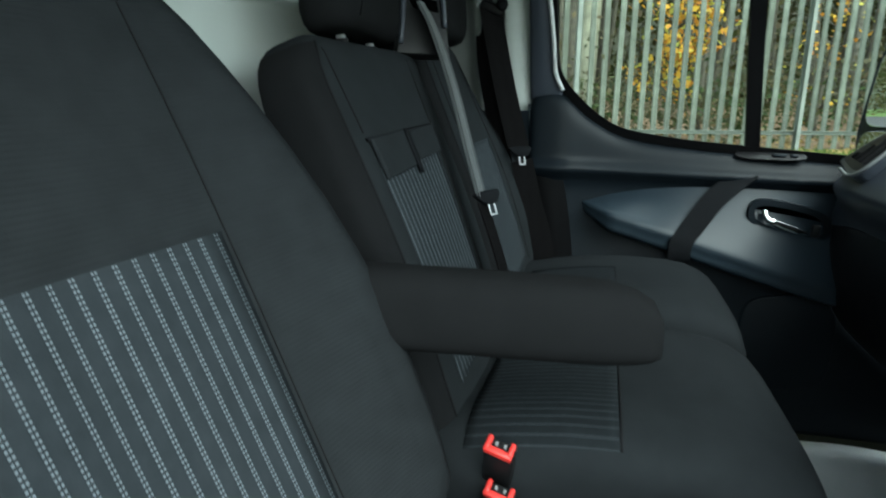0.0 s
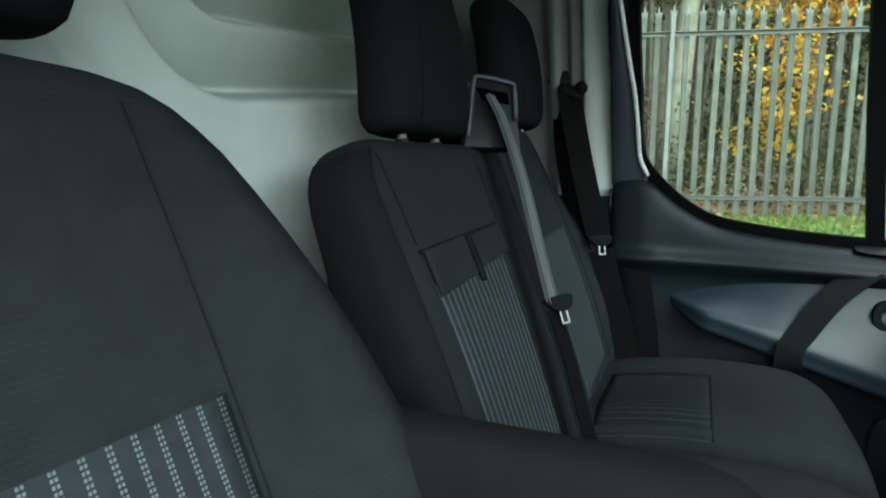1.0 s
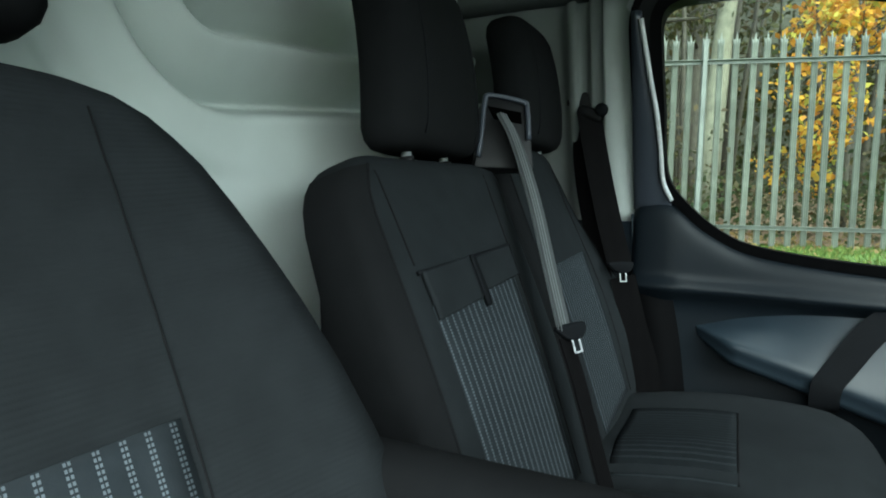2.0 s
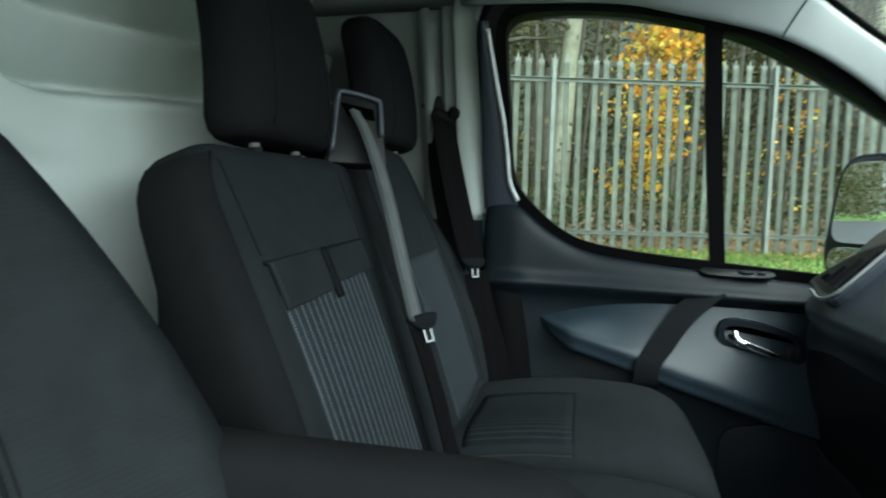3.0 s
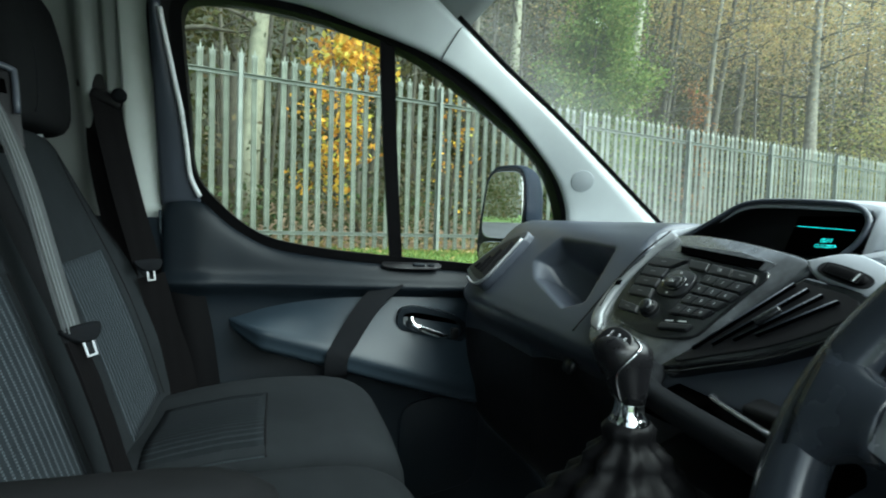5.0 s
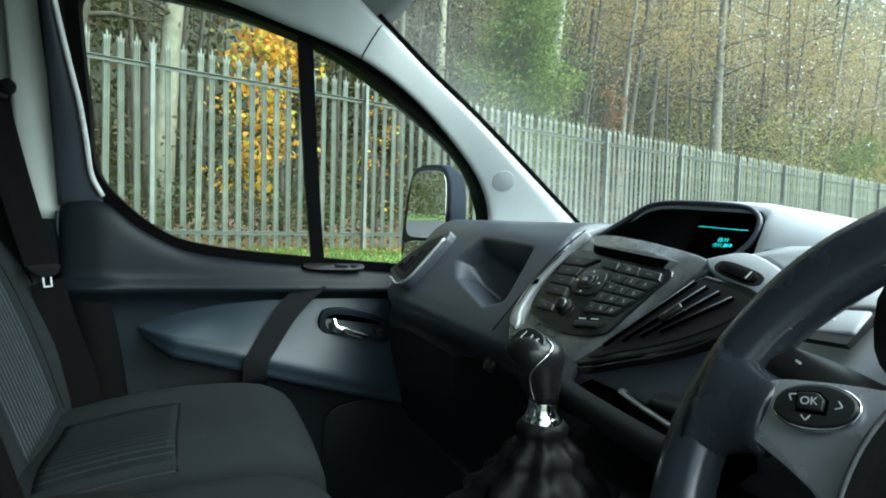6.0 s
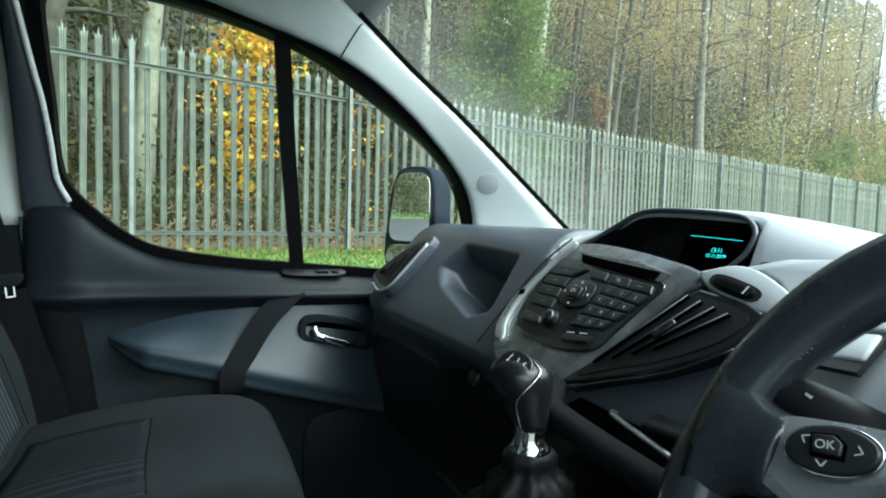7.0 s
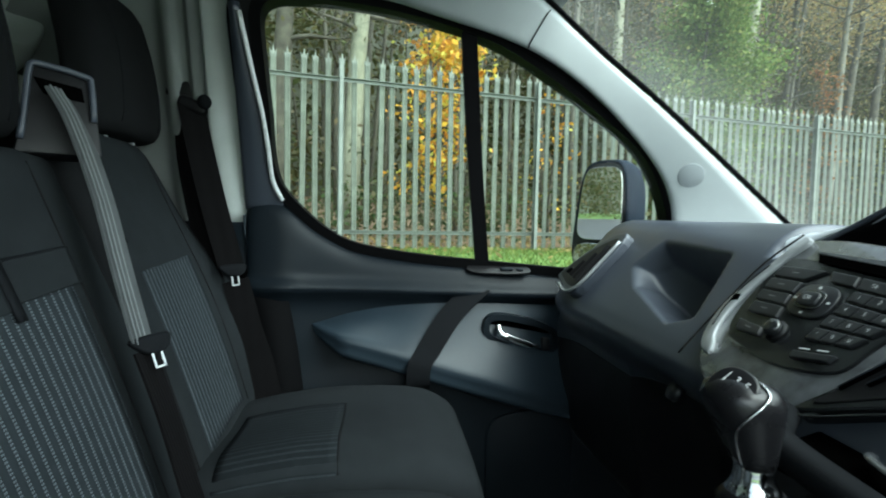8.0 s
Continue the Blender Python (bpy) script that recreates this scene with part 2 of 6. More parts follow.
M_PRINT = surface("dim_grey_print", (0.16, 0.165, 0.17), 0.5, vary=0.02, scale=20, bump=0.0)
M_INK = surface("pale_grey_print", (0.55, 0.57, 0.58), 0.5, vary=0.02, scale=20, bump=0.0)
M_SCREEN_ON = lit("cyan_display_characters", (0.12, 0.85, 0.80), 0.7)
M_HOUSING = surface("dark_blue_grey_mirror_housing", (0.010, 0.014, 0.022), 0.75, vary=0.08, scale=15, fine=600, fine_bump=0.15, spec=0.06)
M_BARK = surface("pale_grey_bark", (0.195, 0.20, 0.14), 0.9, vary=0.28, scale=7, fine=40, bump=0.6)
M_BARK_DARK = surface("dark_damp_bark", (0.060, 0.057, 0.040), 0.9, vary=0.4, scale=6, fine=40, bump=0.6)
M_EARTH = surface("leaf_littered_earth", (0.13, 0.085, 0.045), 0.95, vary=0.5, scale=5, fine=50, bump=0.6)
L_ORANGE = leafy("orange_autumn_leaves", [(0.30, 0.12, 0.02), (0.50, 0.25, 0.03), (0.60, 0.40, 0.05), (0.42, 0.18, 0.03), (0.50, 0.45, 0.08), (0.28, 0.30, 0.06)])
L_GREEN = leafy("green_leaves", [(0.06, 0.10, 0.025), (0.10, 0.155, 0.04), (0.15, 0.20, 0.05), (0.08, 0.12, 0.03), (0.20, 0.21, 0.06)])
L_FERN = leafy("dark_ferns_and_brambles", [(0.035, 0.060, 0.022), (0.055, 0.085, 0.030), (0.085, 0.085, 0.035), (0.04, 0.065, 0.03), (0.10, 0.075, 0.035)])
L_YELLOW = leafy("yellow_green_leaves", [(0.14, 0.16, 0.05), (0.22, 0.22, 0.07), (0.28, 0.24, 0.08), (0.16, 0.15, 0.06), (0.12, 0.15, 0.05)])
L_RUSSET = leafy("russet_leaves", [(0.16, 0.075, 0.035), (0.24, 0.11, 0.04), (0.20, 0.13, 0.055), (0.13, 0.09, 0.045)])
L_OLIVE = leafy("olive_and_brown_leaves", [(0.055, 0.068, 0.038), (0.095, 0.094, 0.056), (0.135, 0.112, 0.072), (0.07, 0.08, 0.046), (0.18, 0.15, 0.082)], 0.5)
L_BROWN = leafy("brown_and_gold_leaves", [(0.19, 0.125, 0.06), (0.30, 0.215, 0.085), (0.37, 0.29, 0.125), (0.17, 0.15, 0.075), (0.26, 0.235, 0.10)], 0.5)
L_DARK = leafy("dark_conifer_and_shaded_leaves", [(0.030, 0.040, 0.012), (0.050, 0.058, 0.018), (0.075, 0.066, 0.026), (0.040, 0.052, 0.016), (0.095, 0.070, 0.030)], 0.25)
M_BARK_GREY = surface("grey_brown_bark", (0.115, 0.112, 0.085), 0.9, vary=0.35, scale=7, fine=40, bump=0.6)
M_STEEL = surface("weathered_galvanised_steel", (0.215, 0.234, 0.198), 0.40, metal=0.5, vary=0.22, scale=5, fine=60, bump=0.08, rnd=0.16)
M_POST = surface("dull_galvanised_post", (0.12, 0.135, 0.118), 0.6, metal=0.2, vary=0.25, scale=5, fine=60, bump=0.08)
M_GRASS = surface("mown_grass", (0.085, 0.145, 0.026), 0.9, vary=0.35, scale=3, fine=60, bump=0.5)
M_ASPHALT = surface("wet_asphalt", (0.05, 0.05, 0.052), 0.5, vary=0.3, scale=6, fine=90, bump=0.4)


# ---- helpers that build meshes ----
def part(name, bm, material, parent=None, label="", smooth=True, matrix=None, normals=True):
    if normals:
        bmesh.ops.recalc_face_normals(bm, faces=bm.faces)
    me = bpy.data.meshes.new(name)
    bm.to_mesh(me)
    bm.free()
    for f in me.polygons:
        f.use_smooth = smooth
    me.materials.append(material)
    ob = new(name, me)
    if matrix is not None:
        ob.matrix_basis = matrix
    if parent is not None:
        ob.parent = parent
    if label:
        tagged(ob, label)
    return ob


def sharp(ob, angle=40):
    """Splits the shading at creases."""
    ob.data.set_sharp_from_angle(angle=radians(angle))
    return ob


def thing(name, label, category, group="", kind="", at=(0, 0, 0)):
    ob = new(name)
    ob.empty_display_size = 0.05
    ob.location = at
    return tagged(ob, label, category, group, kind)


def loft(rings, caps=True, closed=True, bm=None):
    bm = bm or bmesh.new()
    vs = [[bm.verts.new(p) for p in r] for r in rings]
    n = len(rings[0])
    for a, b in zip(vs, vs[1:]):
        for i in range(n if closed else n - 1):
            j = (i + 1) % n
            bm.faces.new((a[i], a[j], b[j], b[i]))
    if caps and closed:
        bm.faces.new(vs[0][::-1])
        bm.faces.new(vs[-1])
    return bm


def oval(a, b, n=28, p=3.0):
    """A rounded rectangle with half sides a and b; p is how square it is."""
    out = []
    for i in range(n):
        t = 2 * math.pi * i / n
        c, s = math.cos(t), math.sin(t)
        out.append((math.copysign(abs(c) ** (2 / p), c) * a, math.copysign(abs(s) ** (2 / p), s) * b))
    return out


def smooth_line(points, n):
    """A Catmull-Rom line through the points, with n steps between two."""
    ps = [Vector(p) for p in points]
    ps = [2 * ps[0] - ps[1], *ps, 2 * ps[-1] - ps[-2]]
    out = []
    for i in range(1, len(ps) - 2):
        a, b, c, d = ps[i - 1:i + 3]
        for k in range(n):
            t = k / n
            out.append(0.5 * (2 * b + (c - a) * t + (2 * a - 5 * b + 4 * c - d) * t * t + (3 * b - a - 3 * c + d) * t ** 3))
    out.append(ps[-2])
    return out


def tube(points, r, n=12, flat=1.0, up=(0, 0, 1), p=2.0, caps=True, bm=None):
    """A round or flattened bar along a line; r is a number or one for each point."""
    rings = []
    for i, q in enumerate(points):
        q = Vector(q)
        d = (Vector(points[min(i + 1, len(points) - 1)]) - Vector(points[max(i - 1, 0)])).normalized()
        s = d.cross(Vector(up)).normalized()
        u = s.cross(d).normalized()
        rr = r[i] if isinstance(r, (list, tuple)) else r
        rings.append([q + s * a + u * b for a, b in oval(rr, rr * flat, n, p)])
    return loft(rings, caps, bm=bm)


def ribbon(points, width, side, thick=0.0016, bm=None):
    """A flat band along a line; side is the way across it, or one for each point."""
    rings = []
    for i, q in enumerate(points):
        q = Vector(q)
        d = (Vector(points[min(i + 1, len(points) - 1)]) - Vector(points[max(i - 1, 0)])).normalized()
        s = Vector(side[i] if isinstance(side, list) else side)
        s = (s - d * s.dot(d)).normalized()
        u = d.cross(s)
        w = width / 2
        rings.append([q - s * w + u * thick, q + s * w + u * thick, q + s * w - u * thick, q - s * w - u * thick])
    return loft(rings, True, bm=bm)


def box(sx, sy, sz, at=(0, 0, 0), bevel=0.0, seg=2, bm=None, m=None):
    made = bmesh.new()
    bmesh.ops.create_cube(made, size=1.0)
    bmesh.ops.scale(made, vec=(sx, sy, sz), verts=made.verts)
    if bevel:
        bmesh.ops.bevel(made, geom=made.edges[:], offset=bevel, segments=seg, profile=0.5, affect="EDGES")
    bmesh.ops.transform(made, matrix=(Matrix.Translation(at) if m is None else m), verts=made.verts)
    if bm is None:
        return made
    me = bpy.data.meshes.new("joined")
    made.to_mesh(me)
    made.free()
    bm.from_mesh(me)
    bpy.data.meshes.remove(me)
    return bm


def prism(outline, along, bevel=0.0, seg=2):
    """A plate: the outline, a ring of 3D points, carried along a vector."""
    bm = bmesh.new()
    a = [bm.verts.new(p) for p in outline]
    f = bm.faces.new(a)
    ex = bmesh.ops.extrude_face_region(bm, geom=[f])
    bmesh.ops.translate(bm, vec=along, verts=[v for v in ex["geom"] if isinstance(v, bmesh.types.BMVert)])
    if bevel:
        bmesh.ops.recalc_face_normals(bm, faces=bm.faces)
        ed = [e for e in bm.edges if e.calc_face_angle(0) > 0.6]
        bmesh.ops.bevel(bm, geom=ed, offset=bevel, segments=seg, profile=0.5, affect="EDGES")
    return bm


def sheet(f, nu, nv, thick=None):
    """A curved sheet: f(u, v) for u and v from 0 to 1; thick is a vector that gives it a back."""
    bm = bmesh.new()
    g = [[bm.verts.new(f(i / nu, j / nv)) for j in range(nv + 1)] for i in range(nu + 1)]
    for i in range(nu):
        for j in range(nv):
            bm.faces.new((g[i][j], g[i + 1][j], g[i + 1][j + 1], g[i][j + 1]))
    if thick is not None:
        ex = bmesh.ops.extrude_face_region(bm, geom=bm.faces[:])
        bmesh.ops.translate(bm, vec=thick, verts=[v for v in ex["geom"] if isinstance(v, bmesh.types.BMVert)])
    return bm


def lerp_table(table, x):
    """Straight lines between the (x, value) pairs, softened."""
    if x <= table[0][0]:
        return table[0][1]
    for (a, va), (b, vb) in zip(table, table[1:]):
        if x <= b:
            t = (x - a) / (b - a)
            return va + (vb - va) * t
    return table[-1][1]


def curve_table(table, n=8):
    """The same table with a smooth line through its pairs."""
    return [(p[0], p[1]) for p in smooth_line([(a, b, 0) for a, b in table], n)]


def text_mesh(words, size, m, align="CENTER", thick=0.0):
    """Letters of the built-in font, as a mesh, laid at m: x along the line, y up."""
    cu = bpy.data.curves.new("letters", "FONT")
    cu.body, cu.size, cu.align_x, cu.align_y, cu.extrude = words, size, align, "CENTER", thick
    tmp = bpy.data.objects.new("letters", cu)
    me = bpy.data.meshes.new_from_object(tmp)
    bm = bmesh.new()
    bm.from_mesh(me)
    bmesh.ops.transform(bm, matrix=m, verts=bm.verts)
    bpy.data.objects.remove(tmp)
    bpy.data.curves.remove(cu)
    bpy.data.meshes.remove(me)
    return bm



# ================= the cab: floor, bulkhead, pillars, roof =================
def tilt_y(z):
    """How far out the side glass stands at a height."""
    return 0.806 - 0.4 * (z - 1.27)


floor = part("floor", box(1.75, 1.72, 0.05, (0.42, 0.0, 0.525), 0.006), M_CARPET)
tagged(floor, "black rubber van cab floor", "floor", kind="structure")


def bulkhead(u, v):
    y, z = -0.86 + 1.72 * u, 0.52 + 1.38 * v
    rise = z - 0.12 * (y + 0.10)
    qy, qz = abs(y - 0.27) - (0.50 - 0.17), abs(rise - 1.80) - (0.313 - 0.17)
    d = math.hypot(max(qy, 0), max(qz, 0)) + min(max(qy, qz), 0) - 0.17
    e = d + 0.095
    step = lambda s, w: 1 / (1 + math.exp(-max(-40, min(40, s / w))))
    h = -0.115 * step(-d, 0.003) * math.exp(min(0, d) / 0.060) - 0.095 * step(-e, 0.003) * math.exp(min(0, e) / 0.080)
    h += 0.02 * step(z - 1.13, 0.01) - 0.02 - 0.014 * math.exp(-((d - 0.085) / 0.016) ** 2) * step(-0.10 - y, 0.03)
    return (-0.345 + h, y, z)


wall = part("wall_rear", sheet(bulkhead, 400, 360, (-0.02, 0, 0)), M_BULK)
tagged(wall, "pale grey painted steel bulkhead with pressed swages", "bulkhead", kind="structure")


firewall = part("wall_front", box(0.04, 1.62, 0.80, (1.36, 0.0, 0.92), 0.01), M_CARPET)
tagged(firewall, "dark firewall under the windscreen", "wall", kind="structure")


def lining(u, v):
    y = -0.66 + 1.30 * v
    s = min(1.0, abs(y + 0.01) / 0.65)
    end = 0.600 + 0.14 * (1 - s * s)
    x = -0.56 + (end + 0.56) * u
    z = 1.94 - 0.145 * s ** 3.0 - 0.035 * max(0.0, (x - 0.25) / 0.4) ** 2.0
    return (x, y, z)


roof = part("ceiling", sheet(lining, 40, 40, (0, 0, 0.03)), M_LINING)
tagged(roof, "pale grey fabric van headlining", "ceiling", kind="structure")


def side_wall(u, v):
    x, z = -0.56 + 0.553 * u, 0.52 + 1.38 * v
    y = 0.80 - 0.30 * max(0.0, z - 1.30)
    y -= 0.030 / (1 + math.exp(-(x + 0.160) / 0.006)) * min(1.0, max(0.0, (1.86 - z) / 0.1))
    y += 0.014 * math.exp(-((x + 0.121) / 0.013) ** 4)
    k = max(0.0, min(1.0, (x + 0.066) / 0.055))
    y += 0.020 * k ** 1.5
    return (x, y, z)


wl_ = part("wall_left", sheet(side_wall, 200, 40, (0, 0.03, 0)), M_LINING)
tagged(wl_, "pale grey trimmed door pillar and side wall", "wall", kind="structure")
# strip paler than the wall: the light it catches is in its colour
strip = part("pillar_cover", sheet(lambda u, v: Vector(side_wall((0.482 + 0.073 * u) / 0.553, 0.60 + 0.375 * v)) + Vector((0.001, -0.010 - 0.004 * math.sin(math.pi * u), 0)), 14, 20, (0, 0.012, 0)), M_PILLAR_LIT)
tagged(strip, "plastic door pillar cover, paled for the light it catches", "pillar", kind="structure")
lowtrim = part("trim", sheet(lambda u, v: (-0.15 + 0.155 * u, 0.746 - 0.012 * math.sin(math.pi * u), 0.54 + 0.808 * v), 8, 6, (0, 0.03, 0)), M_PLASTIC)
tagged(lowtrim, "dark grey plastic lower pillar trim", "trim", kind="structure")


def far_side(u, v):
    x, z = -0.56 + 0.46 * u, 0.52 + 1.38 * v
    return (x, -0.82 + 0.30 * max(0.0, z - 1.30), z)


wr = part("wall_right", sheet(far_side, 6, 20, (0, -0.03, 0)), M_PILLAR)
tagged(wr, "pale grey trimmed pillar beside the open doorway", "wall", kind="structure")
# out of view; added to keep light from above off the bulkhead
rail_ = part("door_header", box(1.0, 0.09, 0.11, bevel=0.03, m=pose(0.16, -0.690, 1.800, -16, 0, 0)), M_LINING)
tagged(rail_, "unseen pale grey trim above the open doorway, added to cut light", "trim", kind="structure")
sill = part("door_sill", box(1.55, 0.10, 0.12, (0.42, -0.86, 0.49), 0.01), M_PLASTIC)
tagged(sill, "dark plastic step of the open doorway", "sill", kind="structure")

# ================= passenger door =================
WIN = [(0.041, 1.568), (0.043, 1.480), (0.056, 1.428), (0.095, 1.380), (0.150, 1.333), (0.215, 1.302), (0.341, 1.281), (0.482, 1.268), (0.718, 1.249), (0.900, 1.238),
       (0.945, 1.262), (0.930, 1.340), (0.895, 1.420), (0.845, 1.493), (0.775, 1.552), (0.648, 1.628), (0.521, 1.694), (0.430, 1.725), (0.310, 1.750), (0.196, 1.763),
       (0.110, 1.765), (0.060, 1.760), (0.037, 1.738), (0.035, 1.690)]
WIN_LINE = [(p.x, p.z) for p in smooth_line([(x, 0, z) for x, z in WIN] + [(WIN[0][0], 0, WIN[0][1])], 4)][:-1]


def band(outline, off0, off1, y0, y1, plane=tilt_y):
    """A bar that runs round an outline in x and z, from one distance outside it to another, between two depths."""
    n = len(outline)
    area = sum(outline[i][0] * outline[(i + 1) % n][1] - outline[(i + 1) % n][0] * outline[i][1] for i in range(n))
    sgn = 1 if area > 0 else -1
    bm, rings = bmesh.new(), []
    for i in range(n):
        (ax, az), (bx, bz) = outline[i - 1], outline[(i + 1) % n]
        d = Vector((bx - ax, bz - az)).normalized()
        nx, nz = sgn * d.y, -sgn * d.x
        x, z = outline[i]
        ring = []
        for off, dy in ((off0, y0), (off1, y0), (off1, y1), (off0, y1)):
            q = (x + nx * off, z + nz * off)
            ring.append(bm.verts.new((q[0], plane(q[1]) + dy, q[1])))
        rings.append(ring)
    for i in range(n):
        a, b = rings[i], rings[(i + 1) % n]
        for k in range(4):
            bm.faces.new((a[k], a[(k + 1) % 4], b[(k + 1) % 4], b[k]))
    return bm


door = thing("door_1", "closed van passenger door with dark grey trim", "door", kind="structure", at=(0, 0.8, 0.5))
door.location = (0, 0, 0)
sharp(part("window_seal", band(WIN_LINE, -0.004, 0.017, -0.028, 0.02), M_RUBBER, door, "black rubber window seal"))
sharp(part("window_frame", band(WIN_LINE, 0.017, 0.046, -0.018, 0.04), M_BLACK, door, "black painted door frame"))
sharp(part("door_seal", band(WIN_LINE, 0.044, 0.056, -0.026, 0.03), M_RUBBER, door, "black rubber door seal"))
sharp(part("outer_frame", band(WIN_LINE, 0.050, 0.078, 0.022, 0.05), M_PAINT, door, "silver painted outer frame"))
rear = [(0.002, 1.735), (0.013, 1.666), (0.023, 1.607), (0.031, 1.562), (0.038, 1.495), (0.043, 1.435), (0.060, 1.395)]
part("bright_edge", tube(smooth_line([(x, tilt_y(z) - 0.032, z) for x, z in rear], 4), 0.0050, 10, up=(0, 1, 0)), M_PAINT, door, "bright silver frame edge")
REAR_X = sorted((z, x) for x, z in rear)


def cover(u, v):
    z = 1.375 + 0.375 * v
    x1 = lerp_table(REAR_X, z)
    return (-0.017 + (x1 + 0.017) * u, tilt_y(z) - 0.026 - 0.006 * math.sin(math.pi * u), z)


part("frame_cover", sheet(cover, 8, 24, (0, 0.02, 0)), M_DASH, door, "slate grey frame cover")


def pane(x0, x1):
    grown = [(0.48 + (x - 0.48) * 1.02, 1.50 + (z - 1.50) * 1.04) for x, z in WIN_LINE]
    pts = [(x, tilt_y(z), z) for x, z in grown if x0 <= x <= x1]
    return prism(pts, (0, 0.004, 0.0015))


for a, b in ((0.0, 0.475), (0.430, 1.2)):
    g = part("pane", pane(a, b), M_GLASS, door, smooth=False)
    g.visible_shadow = False
dv = smooth_line([(0.428, tilt_y(1.73) - 0.012, 1.73), (0.460, tilt_y(1.5) - 0.012, 1.5), (0.499, tilt_y(1.26) - 0.012, 1.26)], 6)
part("window_divider", ribbon(dv, 0.030, (1, 0, 0), 0.010), M_RUBBER, door, "black upright window divider", smooth=False)

SILL = curve_table([(-0.015, 1.385), (0.0, 1.402), (0.035, 1.405), (0.075, 1.382), (0.130, 1.335), (0.215, 1.292), (0.341, 1.270), (0.482, 1.257), (0.718, 1.238), (0.95, 1.225)], 6)


def trim_y(x, z):
    """The inner face of the door's trim."""
    top = lerp_table(SILL, x)
    t = top - z
    y = tilt_y(top) - 0.012
    y -= 0.026 * (1 - math.exp(-t / 0.012))
    step = lambda s, w: 1 / (1 + math.exp(-max(-40, min(40, s / w))))
    belt = 1.20 - 0.03 * x
    y += 0.020 * step(belt - 0.01 - z, 0.010)
    y -= 0.016 * math.exp(-((z - belt - 0.012) / 0.016) ** 2)
    y += 0.030 * step(0.05 - x, 0.012) * step(z - 1.0, 0.1) * 0.4
    y -= 0.012 * step(1.00 - z, 0.02)
    return y


def trim(u, v):
    x = -0.015 + 0.965 * u
    top = lerp_table(SILL, x)
    z = top + (0.56 - top) * (v ** 1.15)
    return (x, trim_y(x, z), z)


part("trim_panel", sheet(trim, 110, 110, (0, 0.03, 0)), M_PLASTIC, door, "dark grey moulded door trim")

REST_TOP = curve_table([(0.105, 1.138), (0.20, 1.163), (0.32, 1.185), (0.45, 1.196), (0.62, 1.185), (0.80, 1.16)], 6)
REST_LOW = curve_table([(0.105, 1.134), (0.20, 1.110), (0.326, 1.073), (0.45, 1.035), (0.647, 0.980), (0.80, 0.945)], 6)


def armrest(u, v):
    x = 0.105 + 0.70 * u
    a, b = lerp_table(REST_TOP, x), lerp_table(REST_LOW, x)
    w = min(1.0, u / 0.12) ** 0.6
    y0, y1 = 0.790, 0.790 - 0.082 * w
    if v < 0.6:
        t = v / 0.6
        return (x, y0 + (y1 - y0) * t ** 1.25, a + (b - a) * t)
    t = (v - 0.6) / 0.4
    c = math.sin(t * math.pi / 2)
    return (x, y1 + 0.004 * math.sin(math.pi * min(1, t * 3)) * -1 + (y0 - y1) * max(0, t - 0.6) / 0.4 * 0.8, b - 0.052 * w * min(1, t * 1.4))


part("armrest", sheet(armrest, 50, 24, (0, 0.02, 0)), M_PLASTIC_BLUE, door, "slate grey moulded armrest")
st = smooth_line([(0.497, 0.776, 1.214), (0.43, 0.744, 1.160), (0.375, 0.712, 1.085), (0.352, 0.690, 1.050), (0.350, 0.694, 1.008), (0.352, 0.73, 0.985)], 6)
sharp(part("pull_strap", ribbon(st, 0.050, (1, 0, 0.25), 0.002), M_STRAP, door, "black pull strap"), 30)

# black strip laid where the rounded rear edge falls into shade
part("edge_shade", ribbon(smooth_line([(0.008, 0.737, 1.262), (0.026, 0.735, 1.180), (0.046, 0.733, 1.080), (0.068, 0.731, 0.920)], 5), 0.092, (1, 0.1, 0.2), 0.004), M_RUBBER, door, "added black strip for the shade on the door's rear edge")
part("trim_edge", tube(smooth_line([(-0.019, 0.738, 1.364), (-0.017, 0.738, 1.322), (-0.003, 0.738, 1.267), (0.005, 0.738, 1.232), (0.025, 0.738, 1.149), (0.051, 0.738, 1.044), (0.069, 0.738, 0.952)], 5), 0.0028, 8, up=(0, 1, 0)), M_PLASTIC_BLUE, door, "slate grey trim edge")

# inner handle: oval recess with a chrome lever
bez = [(0.586 + a, 0, 1.107 - 0.20 * a + b) for a, b in oval(0.080, 0.031, 40, 2.8)]
sharp(part("handle_bezel", band([(x, z) for x, _, z in bez], -0.006, 0.008, -0.012, 0.03, lambda z: 0.762), M_PLASTIC, door))
# flat plate whose near-black colour gives the recess its shade
part("handle_recess", prism([(x, 0.766, z) for x, _, z in bez], (0, 0.02, 0)), M_SLOT, door, "handle recess plate, blackened for its shade", smooth=False)
lv = smooth_line([(0.532, 0.752, 1.128), (0.535, 0.742, 1.112), (0.555, 0.738, 1.101), (0.600, 0.742, 1.085), (0.625, 0.756, 1.078)], 6)
part("door_handle", tube(lv, [0.0070] * 10 + [0.0085] * 10 + [0.0065] * (len(lv) - 20), 10, 0.7, (0, 1, 0)), M_CHROME, door, "chrome door handle")
part("lock_button", box(0.020, 0.012, 0.030, (0.642, 0.752, 1.085), 0.004), M_BLACK, door)

# window switch on the ledge
part("switch_plate", prism([(0.535 + a, 0.778 + b * 0.72, 1.2490 - 0.015 * a + 0.50 * b) for a, b in oval(0.074, 0.018, 32, 3)], (0, -0.003, 0.0035), 0.001), M_BLACK, door)
part("window_switch", box(0.030, 0.014, 0.008, (0.552, 0.774, 1.2525), 0.003), M_PLASTIC, door)
